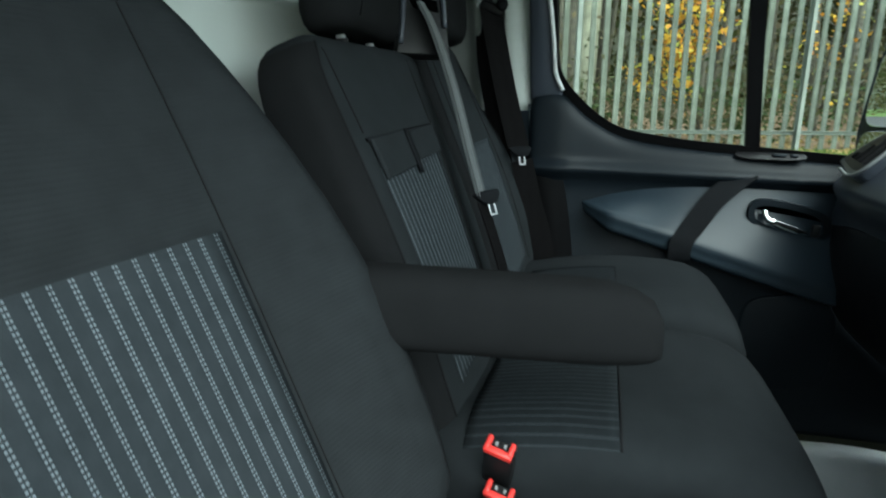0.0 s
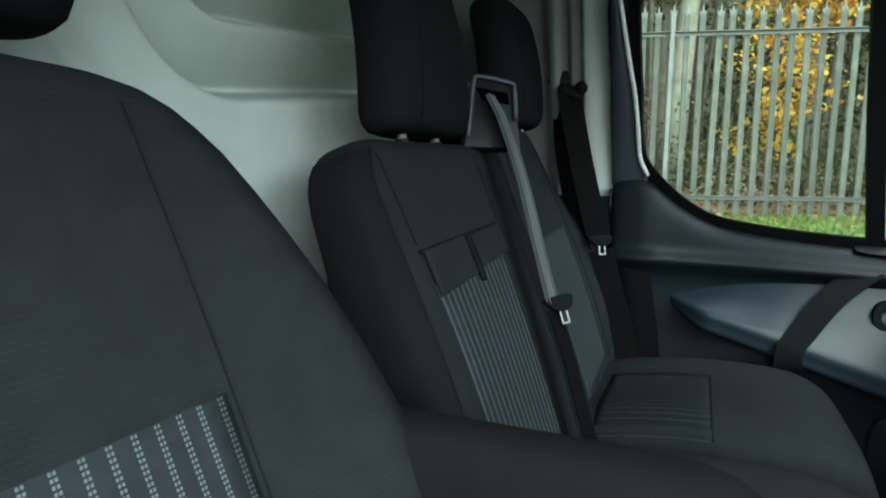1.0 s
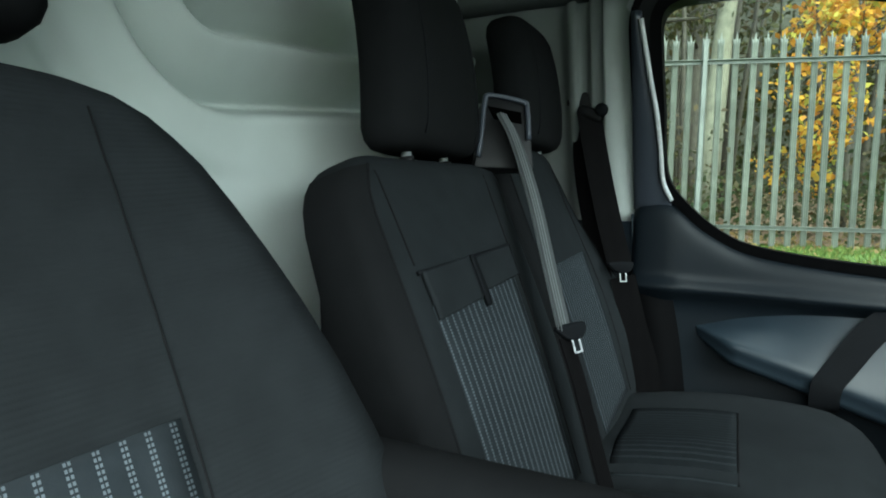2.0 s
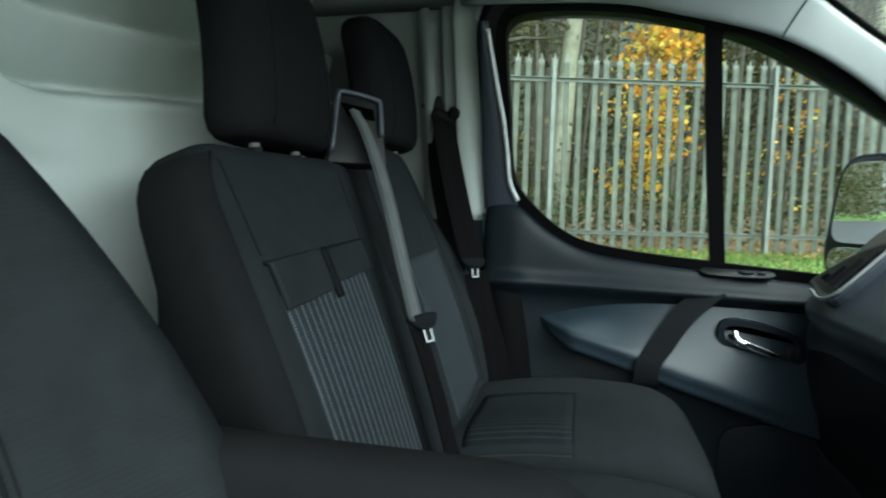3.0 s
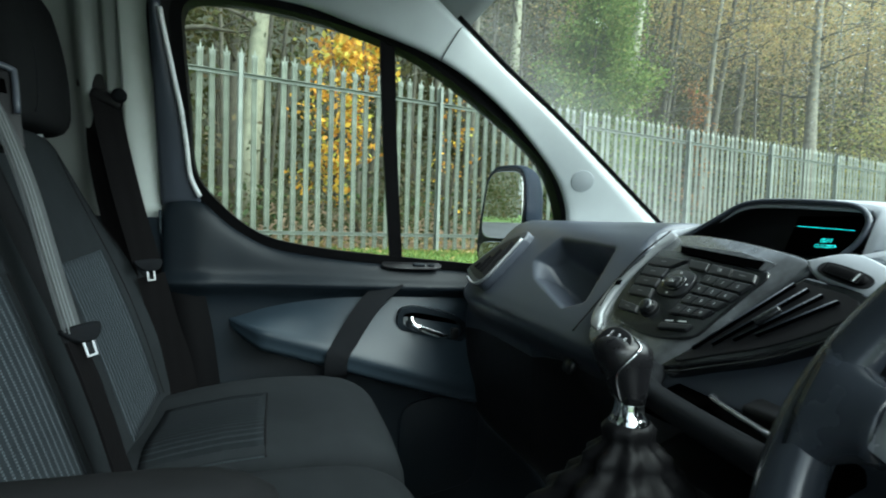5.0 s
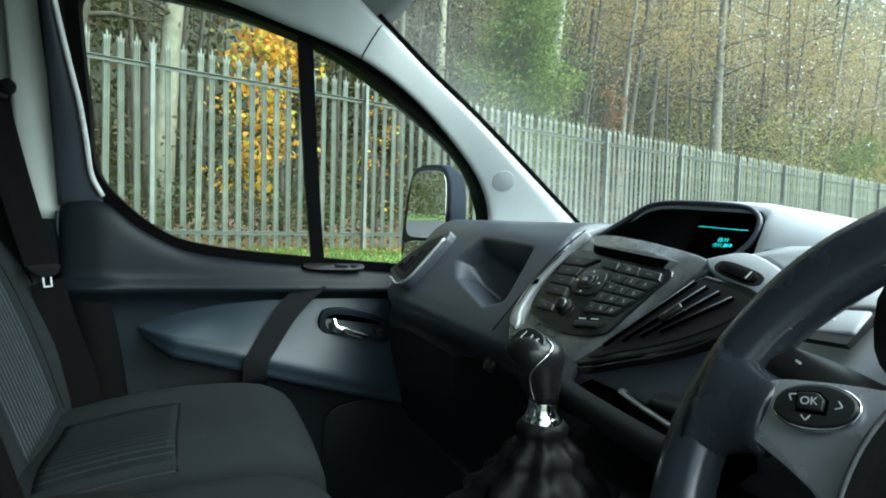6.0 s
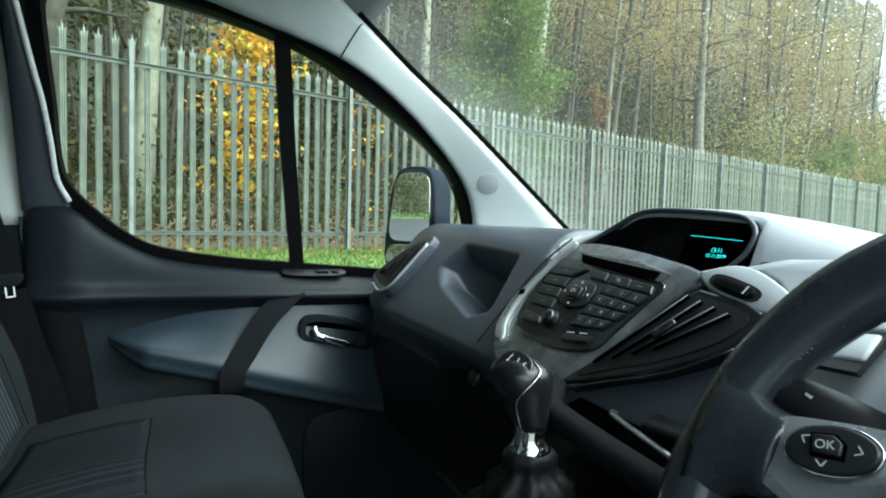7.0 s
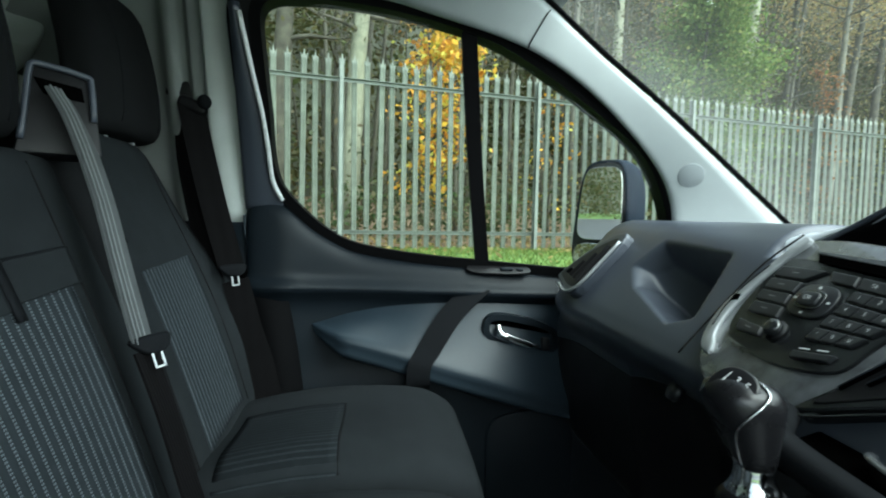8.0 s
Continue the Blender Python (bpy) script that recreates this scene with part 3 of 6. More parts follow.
part("window_switch", box(0.016, 0.012, 0.006, (0.583, 0.774, 1.2515), 0.002), M_PLASTIC, door)
# speaker grille in the lower door
part("speaker_grille", prism([(0.62 + a, trim_y(0.6, 0.8) - 0.006 - 0.02 * abs(b), 0.80 + b + 0.2 * a) for a, b in oval(0.105, 0.125, 40, 6)], (0, 0.012, 0), 0.004), M_PLASTIC, door, "dark grey speaker grille")

# ================= A-pillar, windscreen =================
PIL_IN = smooth_line([(-0.02, 0.44, 1.925), (0.30, 0.45, 1.890), (0.46, 0.53, 1.838), (0.590, 0.592, 1.771), (0.70, 0.612, 1.693), (0.835, 0.632, 1.603), (1.0, 0.650, 1.480), (1.17, 0.668, 1.350)], 6)
PIL_OUT = smooth_line([(-0.05, 0.566, 1.778), (0.22, 0.566, 1.768), (0.355, 0.572, 1.743), (0.542, 0.591, 1.695), (0.690, 0.622, 1.617), (0.835, 0.668, 1.500), (0.895, 0.695, 1.415), (0.915, 0.714, 1.32)], 6)


def pillar(u, v):
    k = u * (len(PIL_IN) - 1)
    i = min(int(k), len(PIL_IN) - 2)
    a, b = PIL_IN[i].lerp(PIL_IN[i + 1], k - i), PIL_OUT[i].lerp(PIL_OUT[i + 1], k - i)
    p = a.lerp(b, v)
    crest = (v / 0.14) ** 0.6 if v < 0.14 else 1 - 0.75 * ((v - 0.14) / 0.86) ** 1.6
    return p + Vector((-0.35, -1.0, 0.1)) * 0.017 * crest * min(1.0, (1.0 - v) / 0.08) ** 0.5


pil = part("pillar_trim", sheet(pillar, 60, 14, (0.006, 0.010, 0.001)), M_PILLAR)
tagged(pil, "pale grey windscreen pillar trim", "pillar", kind="structure")
bu, bv = 0.829, 0.52
bc, be, bf = pillar(bu, bv), pillar(bu + 0.02, bv) - pillar(bu - 0.02, bv), pillar(bu, bv + 0.05) - pillar(bu, bv - 0.05)
bn = be.cross(bf).normalized()
bn = bn if bn.y < 0 else -bn
be = Vector((1, 0, 0)) - bn * bn.x
be.normalize()
bf = bn.cross(be)
badge = part("airbag_badge", prism([bc + be * a + bf * b - bn * 0.004 for a, b in oval(0.027, 0.027, 36, 2)], bn * 0.0052, 0.0010), M_CAP)
tagged(badge, "round pale grey plastic cap on the pillar trim", "cap")
part("trim_seam", tube([pillar(0.428, v / 12) + Vector((-0.001, -0.002, 0)) for v in range(1, 13)], 0.0012, 6), M_BLACK, pil)


def screen_pt(u, v):
    """u from the far pillar to the near one, v from the bottom up."""
    y = 0.70 - 1.40 * u
    bow = 0.16 * (1 - (y / 0.70) ** 2)
    return Vector((1.20 + bow - (0.595 + 0.35 * bow) * v, y * (1 - 0.10 * v), 1.335 + 0.445 * v + 0.03 * math.sin(math.pi * v) + 0.75 * bow * v))


M_SCREEN = misted("windscreen_glass")
ws = part("window_1", sheet(screen_pt, 40, 16), M_SCREEN)
ws.visible_shadow = False
tagged(ws, "raked van windscreen, wet with rain drops", "windscreen", kind="structure")
part("pillar_seal", ribbon([p + Vector((0.005, -0.001, 0.005)) for p in PIL_IN[17:]], 0.010, (0.5, -1, 0.4), 0.002), M_RUBBER, ws, "black windscreen edge")
part("pillar_seal", ribbon([screen_pt(0.955, v / 20) + Vector((0.004, 0, 0)) for v in range(21)], 0.05, (0.2, -1, 0), 0.002), M_RUBBER, ws, "black windscreen edge")
part("top_edge", ribbon([screen_pt(u / 20, 1.0) for u in range(2, 21)], 0.004, (1, 0, -0.7), 0.002), M_RUBBER, ws, "black windscreen edge")


def near_pillar(u, v):
    p = screen_pt(1.0, u)
    return p + Vector((-0.10 * v, -0.05 * v, -0.02))


np_ = part("pillar_trim", sheet(near_pillar, 16, 4, (0.0, -0.03, 0)), M_PILLAR)
tagged(np_, "pale grey windscreen pillar trim by the open doorway", "pillar", kind="structure")


# ================= seats =================
def backrest_rings(width, height, depth, top_round=0.10, wing=0.02, taper=0.10, n=48, square=5.0, power=3.0, bolster=0.0):
    """Sections of an upholstered backrest from its foot up, in its own axes: x ahead, y across, z up."""
    rings = []
    steps = [0, 0.01, 0.03, 0.08, 0.16, 0.26, 0.36, 0.46, 0.56, 0.66, 0.74, 0.81, 0.87, 0.91, 0.94, 0.965, 0.985, 0.995, 1.0]
    for s in steps:
        z = height * s
        w = width / 2 * (1.0 - taper * s ** power)
        left = height - z
        if left < top_round:
            w -= top_round * (1 - math.sqrt(max(0, 1 - (1 - left / top_round) ** 2))) * 0.9
        if s < 0.03:
            w *= 0.93 + 2.3 * s
        d = depth / 2 * (1.05 - 0.45 * s)
        edge = min(left, z + 0.01)
        if edge < 0.035:
            d *= 0.35 + 0.65 * math.sqrt(max(0, 1 - (1 - edge / 0.035) ** 2))
        bulge = 0.012 * math.sin(math.pi * min(1, s * 1.1))
        lift = wing * math.sin(math.pi * min(1.0, 0.12 + s * 0.88)) ** 0.8
        ring = []
        for a, b in oval(d, w, n, square):
            q = abs(b) / w
            x = a + bulge
            if a > 0:
                x += bolster * min(1.0, q / 0.82) ** 3 * (1.0 - 1.14 * s) * min(1.0, a / (0.5 * d))
                x += lift * (min(1.0, q / 0.82) ** 3 - 0.45) * min(1.0, a / (0.5 * d))
            else:
                b *= 1 - 0.24 * min(1.0, -a / d)
            ring.append((x, b, z))
        rings.append(ring)
    return rings


def front_x(rings, y, z):
    """The front surface of lofted sections at a place across and up."""
    for r0, r1 in zip(rings, rings[1:]):
        if r0[0][2] <= z <= r1[0][2]:
            t = (z - r0[0][2]) / max(1e-9, r1[0][2] - r0[0][2])
            vals = []
            for r in (r0, r1):
                f = sorted([(p[1], p[0]) for p in r if p[0] > 0.0])
                vals.append(lerp_table(f, y))
            return vals[0] + (vals[1] - vals[0]) * t
    return 0.0


def patch(rings, y0, y1, z0, z1, proud=0.002, nu=14, nv=20, slope=0.0):
    """A panel of cloth that lies on the front of a backrest."""
    def f(u, v):
        y, z = y0 + (y1 - y0) * u, z0 + (z1 - z0) * v + slope * (u - 0.5)
        return (front_x(rings, y, z) + proud, y, z)
    return sheet(f, nu, nv, (-0.004, 0, 0))


def headrest(parent, at, w=0.22, h=0.25, d=0.095):
    m = Matrix.Translation(at) @ pose(0, 0, 0, 0, -9, 0)
    rings = []
    for s in (0, 0.02, 0.06, 0.12, 0.22, 0.35, 0.5, 0.65, 0.78, 0.88, 0.95, 0.985, 1.0):
        z = h * s
        k = min(1.0, math.sqrt(max(0.0, 1 - (1 - min(s, 1 - s) / 0.14) ** 2)) if min(s, 1 - s) < 0.14 else 1.0)
        rings.append([(a + 0.012 * math.sin(math.pi * s), b, z) for a, b in oval(d / 2 * (0.55 + 0.45 * k), w / 2 * (0.80 + 0.20 * k) * (1 - 0.16 * s * s), 32, 3.2)])
    part("headrest", loft(rings), M_HEADREST, parent, "black cloth headrest", matrix=m)
    for sy in (-0.30, 0.30):
        ln = [(front_x(rings, sy * w, h * k / 16) + 0.0006, sy * w * (1 - 0.1 * k / 16), h * k / 16) for k in range(1, 16)]
        part("seam", tube(ln, 0.0013, 6), M_STRAP, parent, matrix=m)
    for sy in (-0.055, 0.055):
        part("headrest_post", tube([(0, sy, -0.05), (0, sy, 0.02)], 0.007, 12, up=(1, 0, 0)), M_SATIN, parent, "satin headrest post", matrix=m)
        part("post_collar", tube([(0, sy, -0.016), (0, sy, -0.006)], 0.010, 14, up=(1, 0, 0)), M_BLACK, parent, matrix=m)


def cushion(length, width, thick, n=40, front_drop=0.05):
    """A seat cushion in its own axes: x ahead from its rear edge, y across, z up from its underside."""
    rings = []
    for s in (0, 0.015, 0.05, 0.12, 0.25, 0.4, 0.55, 0.68, 0.78, 0.86, 0.92, 0.96, 0.985, 1.0):
        x = length * s
        k = 1.0
        if s > 0.80:
            k = math.sqrt(max(0.0, 1 - ((s - 0.80) / 0.20) ** 2))
        hh = thick / 2 * (0.35 + 0.65 * k) if s > 0.8 else thick / 2
        ww = width / 2 * (0.84 + 0.16 * k) if s > 0.8 else width / 2 * (0.97 + 0.03 * min(1, s / 0.05))
        rise = 0.022 * math.sin(math.pi * min(1.0, s / 0.9)) - 0.02 * (1 - k)
        rings.append([(x, a, thick / 2 + rise + b - (0.012 * max(0, 1 - (a / (ww * 0.6)) ** 2) if b > 0 and s < 0.75 else 0)) for a, b in oval(ww, hh, n, 3.6)])
    return rings


def top_z(rings, x, y):
    for r0, r1 in zip(rings, rings[1:]):
        if r0[0][0] <= x <= r1[0][0]:
            t = (x - r0[0][0]) / max(1e-9, r1[0][0] - r0[0][0])
            out = []
            for r in (r0, r1):
                mid = sum(p[2] for p in r) / len(r)
                f = sorted([(p[1], p[2]) for p in r if p[2] > mid - 0.001])
                out.append(lerp_table(f, y))
            return out[0] + (out[1] - out[0]) * t
    return 0.0


bench = thing("double_seat", "charcoal cloth double passenger seat with striped panels", "van seat", at=(0.0, 0.29, 0.55))
BACK = 20.0


def bench_rings(width, height, rounds, bol, full, n=60):
    """Sections of a deep backrest with an upright back, with for each side the rounding of its top corner, how far its bolster stands out and how full it is at the top."""
    rings = []
    for s in (0, 0.01, 0.03, 0.07, 0.12, 0.19, 0.27, 0.36, 0.45, 0.54, 0.63, 0.72, 0.79, 0.85, 0.90, 0.935, 0.962, 0.982, 0.994, 1.0):
        z, left = height * s, height * (1 - s)
        halves = []
        for r in rounds:
            w = width / 2 * (1.0 - 0.09 * s ** 2.2)
            if left < r:
                w -= r * (1 - math.sqrt(max(0, 1 - (1 - left / r) ** 2))) * 0.9
            halves.append(w)
        front, back = 0.082 - 0.034 * s, max(0.026, 0.166 - 0.364 * z)
        k = 1.0
        if left < 0.04:
            k = 0.40 + 0.60 * math.sqrt(max(0, 1 - (1 - left / 0.04) ** 2))
        hump = math.exp(-((s - 0.36) / 0.26) ** 2)
        tuck = max(0.0, 1 - s / 0.16) ** 2
        ring = []
        for (a, b), (a2, b2) in zip(oval(1.0, 1.0, n, 4.2), oval(1.0, 1.0, n, 9.0)):
            if a < 0:
                a, b = a2, b2
            right = 1 if b > 0 else 0
            side, y = bol[right], b * halves[right]
            y += math.copysign(1, b) * side * abs(b) * (0.45 * hump - 0.9 * tuck)
            if a >= 0:
                x = (front + (full[0] + (full[1] - full[0]) * (b + 1) / 2) * s * s) * k * a + 0.012 * math.sin(math.pi * min(1, s * 1.1))
                x += (side * hump + 0.008) * min(1.0, abs(b) / 0.85) ** 4 * min(1.0, a / 0.4)
            else:
                x = back * k * a
            ring.append((x, y, z))
        rings.append(ring)
    return rings


def bench_back(yc, width, flap, panel, tall, bol, rounds, full):
    """One of the two backrests: foot at the hinge, leaning back."""
    rings = bench_rings(width, tall, rounds, bol, full)
    m = pose(-0.060, yc - 0.29, 0.37, 0, -BACK, 0)
    b = part("backrest", loft(rings), M_CLOTH, bench, matrix=m)
    y0, y1 = panel
    part("stripe_panel", patch(rings, y0, y1, 0.05, 0.352, 0.002, slope=0.01), M_STRIPE, b, "dark cloth panel with pale stitched stripes")
    if flap:
        part("pocket_flap", patch(rings, y0, y0 + 0.122, 0.334, 0.390, 0.006, slope=0.008), M_CLOTH, b)
        part("pocket_flap", patch(rings, y0 + 0.128, y1 + 0.015, 0.348, 0.394, 0.006, slope=0.008), M_CLOTH, b)
        part("pocket_slit", patch(rings, y0 - 0.006, y1 + 0.020, 0.389, 0.394, 0.0045, 14, 1, slope=0.012), M_STRAP, b, "black pocket slit")
        part("pull_loop", patch(rings, y0 + 0.119, y0 + 0.131, 0.326, 0.394, 0.009, 2, 8), M_STRAP, b, "black pull loop")
    for ys, z0, z1 in ((y0 - 0.004, 0.395, tall - 0.03), (y1 + 0.022, 0.05, tall - 0.03)):
        ln = [(front_x(rings, ys, z0 + (z1 - z0) * k / 16) + 0.0006, ys, z0 + (z1 - z0) * k / 16) for k in range(17)]
        part("seam", tube(ln, 0.0012, 6), M_HEADREST, b)
    for sg, ids in ((-1, range(36, 53)),):
        ring_rows = [[Vector(r[i]) + Vector((0, 0.0015 * sg, 0)) for r in rings[1:17]] for i in ids]
        part("side_panel", loft(ring_rows, False, False), M_HEADREST, b, "black cloth side panel")
    for i in (8, 52):
        part("seam", tube([Vector(r[i]) for r in rings[2:17]], 0.0022, 6, up=(0, 1, 0)), M_HEADREST, b)
    return b


bench_back(0.116, 0.438, True, (-0.146, 0.096), 0.541, (0.004, 0.004), (0.085, 0.022), (0.004, 0.038))
bench_back(0.530, 0.390, False, (-0.120, 0.105), 0.602, (0.004, 0.050), (0.030, 0.110), (0.030, 0.022))
headrest(bench, (-0.213, 0.142 - 0.29, 0.899), 0.255)
headrest(bench, (-0.206, 0.584 - 0.29, 0.944), 0.262, 0.25)


def bench_cushion(yc, width, z0):
    rings = cushion(0.47, width, 0.17)
    m = pose(-0.030, yc - 0.29, z0, 0, -5, 0)
    c = part("cushion", loft(rings), M_CLOTH, bench, matrix=m)

    def f(u, v):
        x, y = 0.07 + 0.18 * u, -0.205 + 0.250 * v
        return (x, y, top_z(rings, x, y) + 0.002)
    part("stripe_panel", sheet(f, 12, 12, (0, 0, -0.004)), M_STRIPE_X, c, "striped cloth panel, darkened for the shade on the cushion")
    ln = [(0.252, -0.205 + 0.25 * k / 12, top_z(rings, 0.252, -0.205 + 0.25 * k / 12) + 0.0005) for k in range(13)]
    part("seam", tube(ln, 0.0016, 6), M_HEADREST, c)
    return c


bench_cushion(0.085, 0.45, 0.240)
bench_cushion(0.520, 0.43, 0.262)
part("seat_base", box(0.36, 0.84, 0.28, (0.17, 0.0, 0.14), 0.015), M_BLACK, bench, "black plastic seat base")

driver = thing("driver_seat", "charcoal cloth driver's seat with striped panels and armrest", "van seat", at=(0.0, -0.475, 0.55))
d_rings = backrest_rings(0.585, 0.578, 0.17, 0.085, 0.055, 0.315, power=2.2, bolster=0.034)
dm = pose(-0.075, 0, 0.37, 0, -BACK, 0)
dback = part("backrest", loft(d_rings), M_RIB, driver, matrix=dm)
part("stripe_panel", patch(d_rings, -0.13, 0.13, 0.05, 0.325, 0.002), M_STRIPE, dback, "dark cloth panel with pale stitched stripes")
for sy in (-1, 1):
    ln = [(front_x(d_rings, sy * 0.135, 0.05 + 0.49 * k / 14) + 0.001, sy * 0.135, 0.05 + 0.49 * k / 14) for k in range(15)]
    part("seam", tube(ln, 0.0007, 6), M_HEADREST, dback)
headrest(driver, (-0.275, 0.004, 0.940), 0.275, 0.2)
dc = cushion(0.46, 0.50, 0.16)
part("cushion", loft(dc), M_CLOTH, driver, matrix=pose(-0.03, 0, 0.24, 0, -5, 0))
part("seat_base", box(0.38, 0.42, 0.26, (0.17, 0, 0.13), 0.015), M_BLACK, driver, "black plastic seat base")
# folding armrest on the inner side; black cloth puts its shade into the colour
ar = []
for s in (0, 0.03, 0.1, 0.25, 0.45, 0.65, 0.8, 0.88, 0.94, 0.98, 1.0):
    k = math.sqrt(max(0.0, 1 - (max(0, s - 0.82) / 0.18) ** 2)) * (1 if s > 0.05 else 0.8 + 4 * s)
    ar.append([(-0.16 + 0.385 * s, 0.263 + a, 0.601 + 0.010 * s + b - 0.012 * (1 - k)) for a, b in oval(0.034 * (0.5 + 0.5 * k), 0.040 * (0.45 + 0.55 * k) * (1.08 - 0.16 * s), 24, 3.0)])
part("armrest", loft(ar), M_HEADREST, driver, "folding armrest in black cloth, darkened for its shade")

# ================= belts =================
belt1 = thing("seat_belt", "grey lap and shoulder belt of the middle seat with chrome tongue", "seat belt", group="seat belts")
gn, gr = Vector((0.55, -0.80, 0.2)).normalized(), Vector((0.824, 0.566, 0.0))
gu = gn.cross(gr)
GM = Matrix(((gr.x, gu.x, gn.x, -0.150), (gr.y, gu.y, gn.y, 0.283), (gr.z, gu.z, gn.z, 1.503), (0, 0, 0, 1)))     # across, up, out of the guide's face
tower = [(-0.050, -0.066), (-0.045, -0.045), (-0.034, 0.040), (-0.026, 0.055), (0.036, 0.044), (0.042, 0.030), (0.044, -0.030), (0.046, -0.066)]
sharp(part("belt_guide", prism([GM @ Vector((a, b, -0.036)) for a, b in tower], gn * 0.036, 0.004), M_BLACK, belt1, "black plastic belt guide", smooth=True))
rim = [GM @ Vector((a, b, 0.003)) for a, b in ((-0.043, -0.050), (-0.036, 0.0), (-0.031, 0.040), (-0.022, 0.050), (0.030, 0.041), (0.037, 0.030), (0.038, -0.020))]
part("guide_rim", tube(smooth_line(rim, 4), 0.0042, 8, up=gn), M_DASH, belt1, "grey guide rim")
part("guide_slot", prism([GM @ Vector((a, b, -0.001)) for a, b in ((-0.026, 0.032), (0.026, 0.024), (0.028, 0.006), (-0.016, 0.012))], gn * 0.004), M_SLOT, belt1, "black belt slot", smooth=False)
wb = smooth_line([(-0.150, 0.276, 1.522), (-0.128, 0.278, 1.480), (-0.092, 0.266, 1.39), (-0.058, 0.245, 1.29), (-0.030, 0.231, 1.205)], 6)
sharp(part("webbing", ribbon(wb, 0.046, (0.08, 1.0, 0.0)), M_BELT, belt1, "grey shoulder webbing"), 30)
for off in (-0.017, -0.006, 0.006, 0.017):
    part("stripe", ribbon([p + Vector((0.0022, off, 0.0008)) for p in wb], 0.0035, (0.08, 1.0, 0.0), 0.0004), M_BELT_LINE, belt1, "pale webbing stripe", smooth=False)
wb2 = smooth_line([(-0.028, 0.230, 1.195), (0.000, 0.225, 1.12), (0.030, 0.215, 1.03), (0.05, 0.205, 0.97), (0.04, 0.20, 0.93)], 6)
# lap run is much darker than the shoulder run of this belt
sharp(part("webbing", ribbon(wb2, 0.046, (0.10, 1.0, 0.0)), M_BELT_DARK, belt1, "near-black lap webbing, darker than the shoulder webbing"), 30)


def tongue(parent, at, turn):
    m = Matrix.Translation(at) @ turn @ Matrix.Scale(0.82, 4)
    shape = [(p.x, p.y) for p in smooth_line([(-0.034, 0.008, 0), (-0.026, 0.014, 0), (0.024, 0.014, 0), (0.034, 0.006, 0), (0.026, -0.010, 0), (0.010, -0.016, 0), (-0.012, -0.012, 0), (-0.034, 0.008, 0)], 4)][:-1]
    part("tongue_body", prism([m @ Vector((-0.006, y, z)) for y, z in shape], m.to_3x3() @ Vector((0.012, 0, 0)), 0.003), M_STRAP, parent, "black plastic belt tongue")
    bm = box(0.0025, 0.0038, 0.030, bevel=0.001, m=m @ pose(0.002, -0.003, -0.024))
    box(0.0025, 0.0038, 0.030, bevel=0.001, m=m @ pose(0.002, 0.012, -0.024), bm=bm)
    box(0.0025, 0.0188, 0.0040, bevel=0.001, m=m @ pose(0.002, 0.0045, -0.037), bm=bm)
    part("tongue_blade", bm, M_BLADE, parent, "steel tongue blade", smooth=False)


tongue(belt1, (-0.020, 0.230, 1.203), pose(0, 0, 0, 6, -20, -38))
belt2 = thing("seat_belt", "black shoulder belt hanging by the door pillar with chrome tongue", "seat belt", group="seat belts")
part("belt_anchor", box(0.066, 0.026, 0.046, bevel=0.010, m=pose(-0.128, 0.700, 1.612, 0, 12, 0)), M_BLACK, belt2, "black pillar anchor")
part("belt_anchor", box(0.060, 0.022, 0.026, bevel=0.008, m=pose(-0.108, 0.690, 1.578, 0, 20, 0)), M_BLACK, belt2, "black belt ring")
part("anchor_bolt", tube([(-0.082, 0.700, 1.583), (-0.082, 0.672, 1.583), (-0.082, 0.668, 1.583)], [0.015, 0.014, 0.010], 16, up=(1, 0, 0)), M_STRAP, belt2)
w3 = smooth_line([(-0.112, 0.686, 1.585), (-0.095, 0.686, 1.500), (-0.067, 0.686, 1.380), (-0.034, 0.688, 1.258)], 6)
sharp(part("webbing", ribbon(w3, 0.050, (1, 0.25, 0.1), 0.002), M_BELT_DARK, belt2, "black webbing"), 30)
w5 = smooth_line([(-0.128, 0.700, 1.570), (-0.122, 0.704, 1.460), (-0.090, 0.706, 1.300), (-0.040, 0.708, 1.10), (0.012, 0.710, 0.930)], 6)
sharp(part("webbing", ribbon(w5, 0.046, (1, -0.35, 0.1), 0.002), M_BELT_DARK, belt2, "black webbing"), 30)
w4 = smooth_line([(-0.026, 0.690, 1.231), (0.000, 0.694, 1.130), (0.028, 0.698, 1.040), (0.050, 0.700, 0.925)], 6)
sharp(part("webbing", ribbon(w4, 0.052, (1, 0.25, 0.1), 0.002), M_BELT_DARK, belt2, "black webbing"), 30)
part("height_slide", box(0.030, 0.010, 0.150, bevel=0.004, m=pose(-0.121, 0.716, 1.665, 17, 0, 0)), M_PIANO, belt2, "grey height adjuster slide")
tongue(belt2, (-0.030, 0.680, 1.252), pose(0, 0, 0, 4, -8, -62))

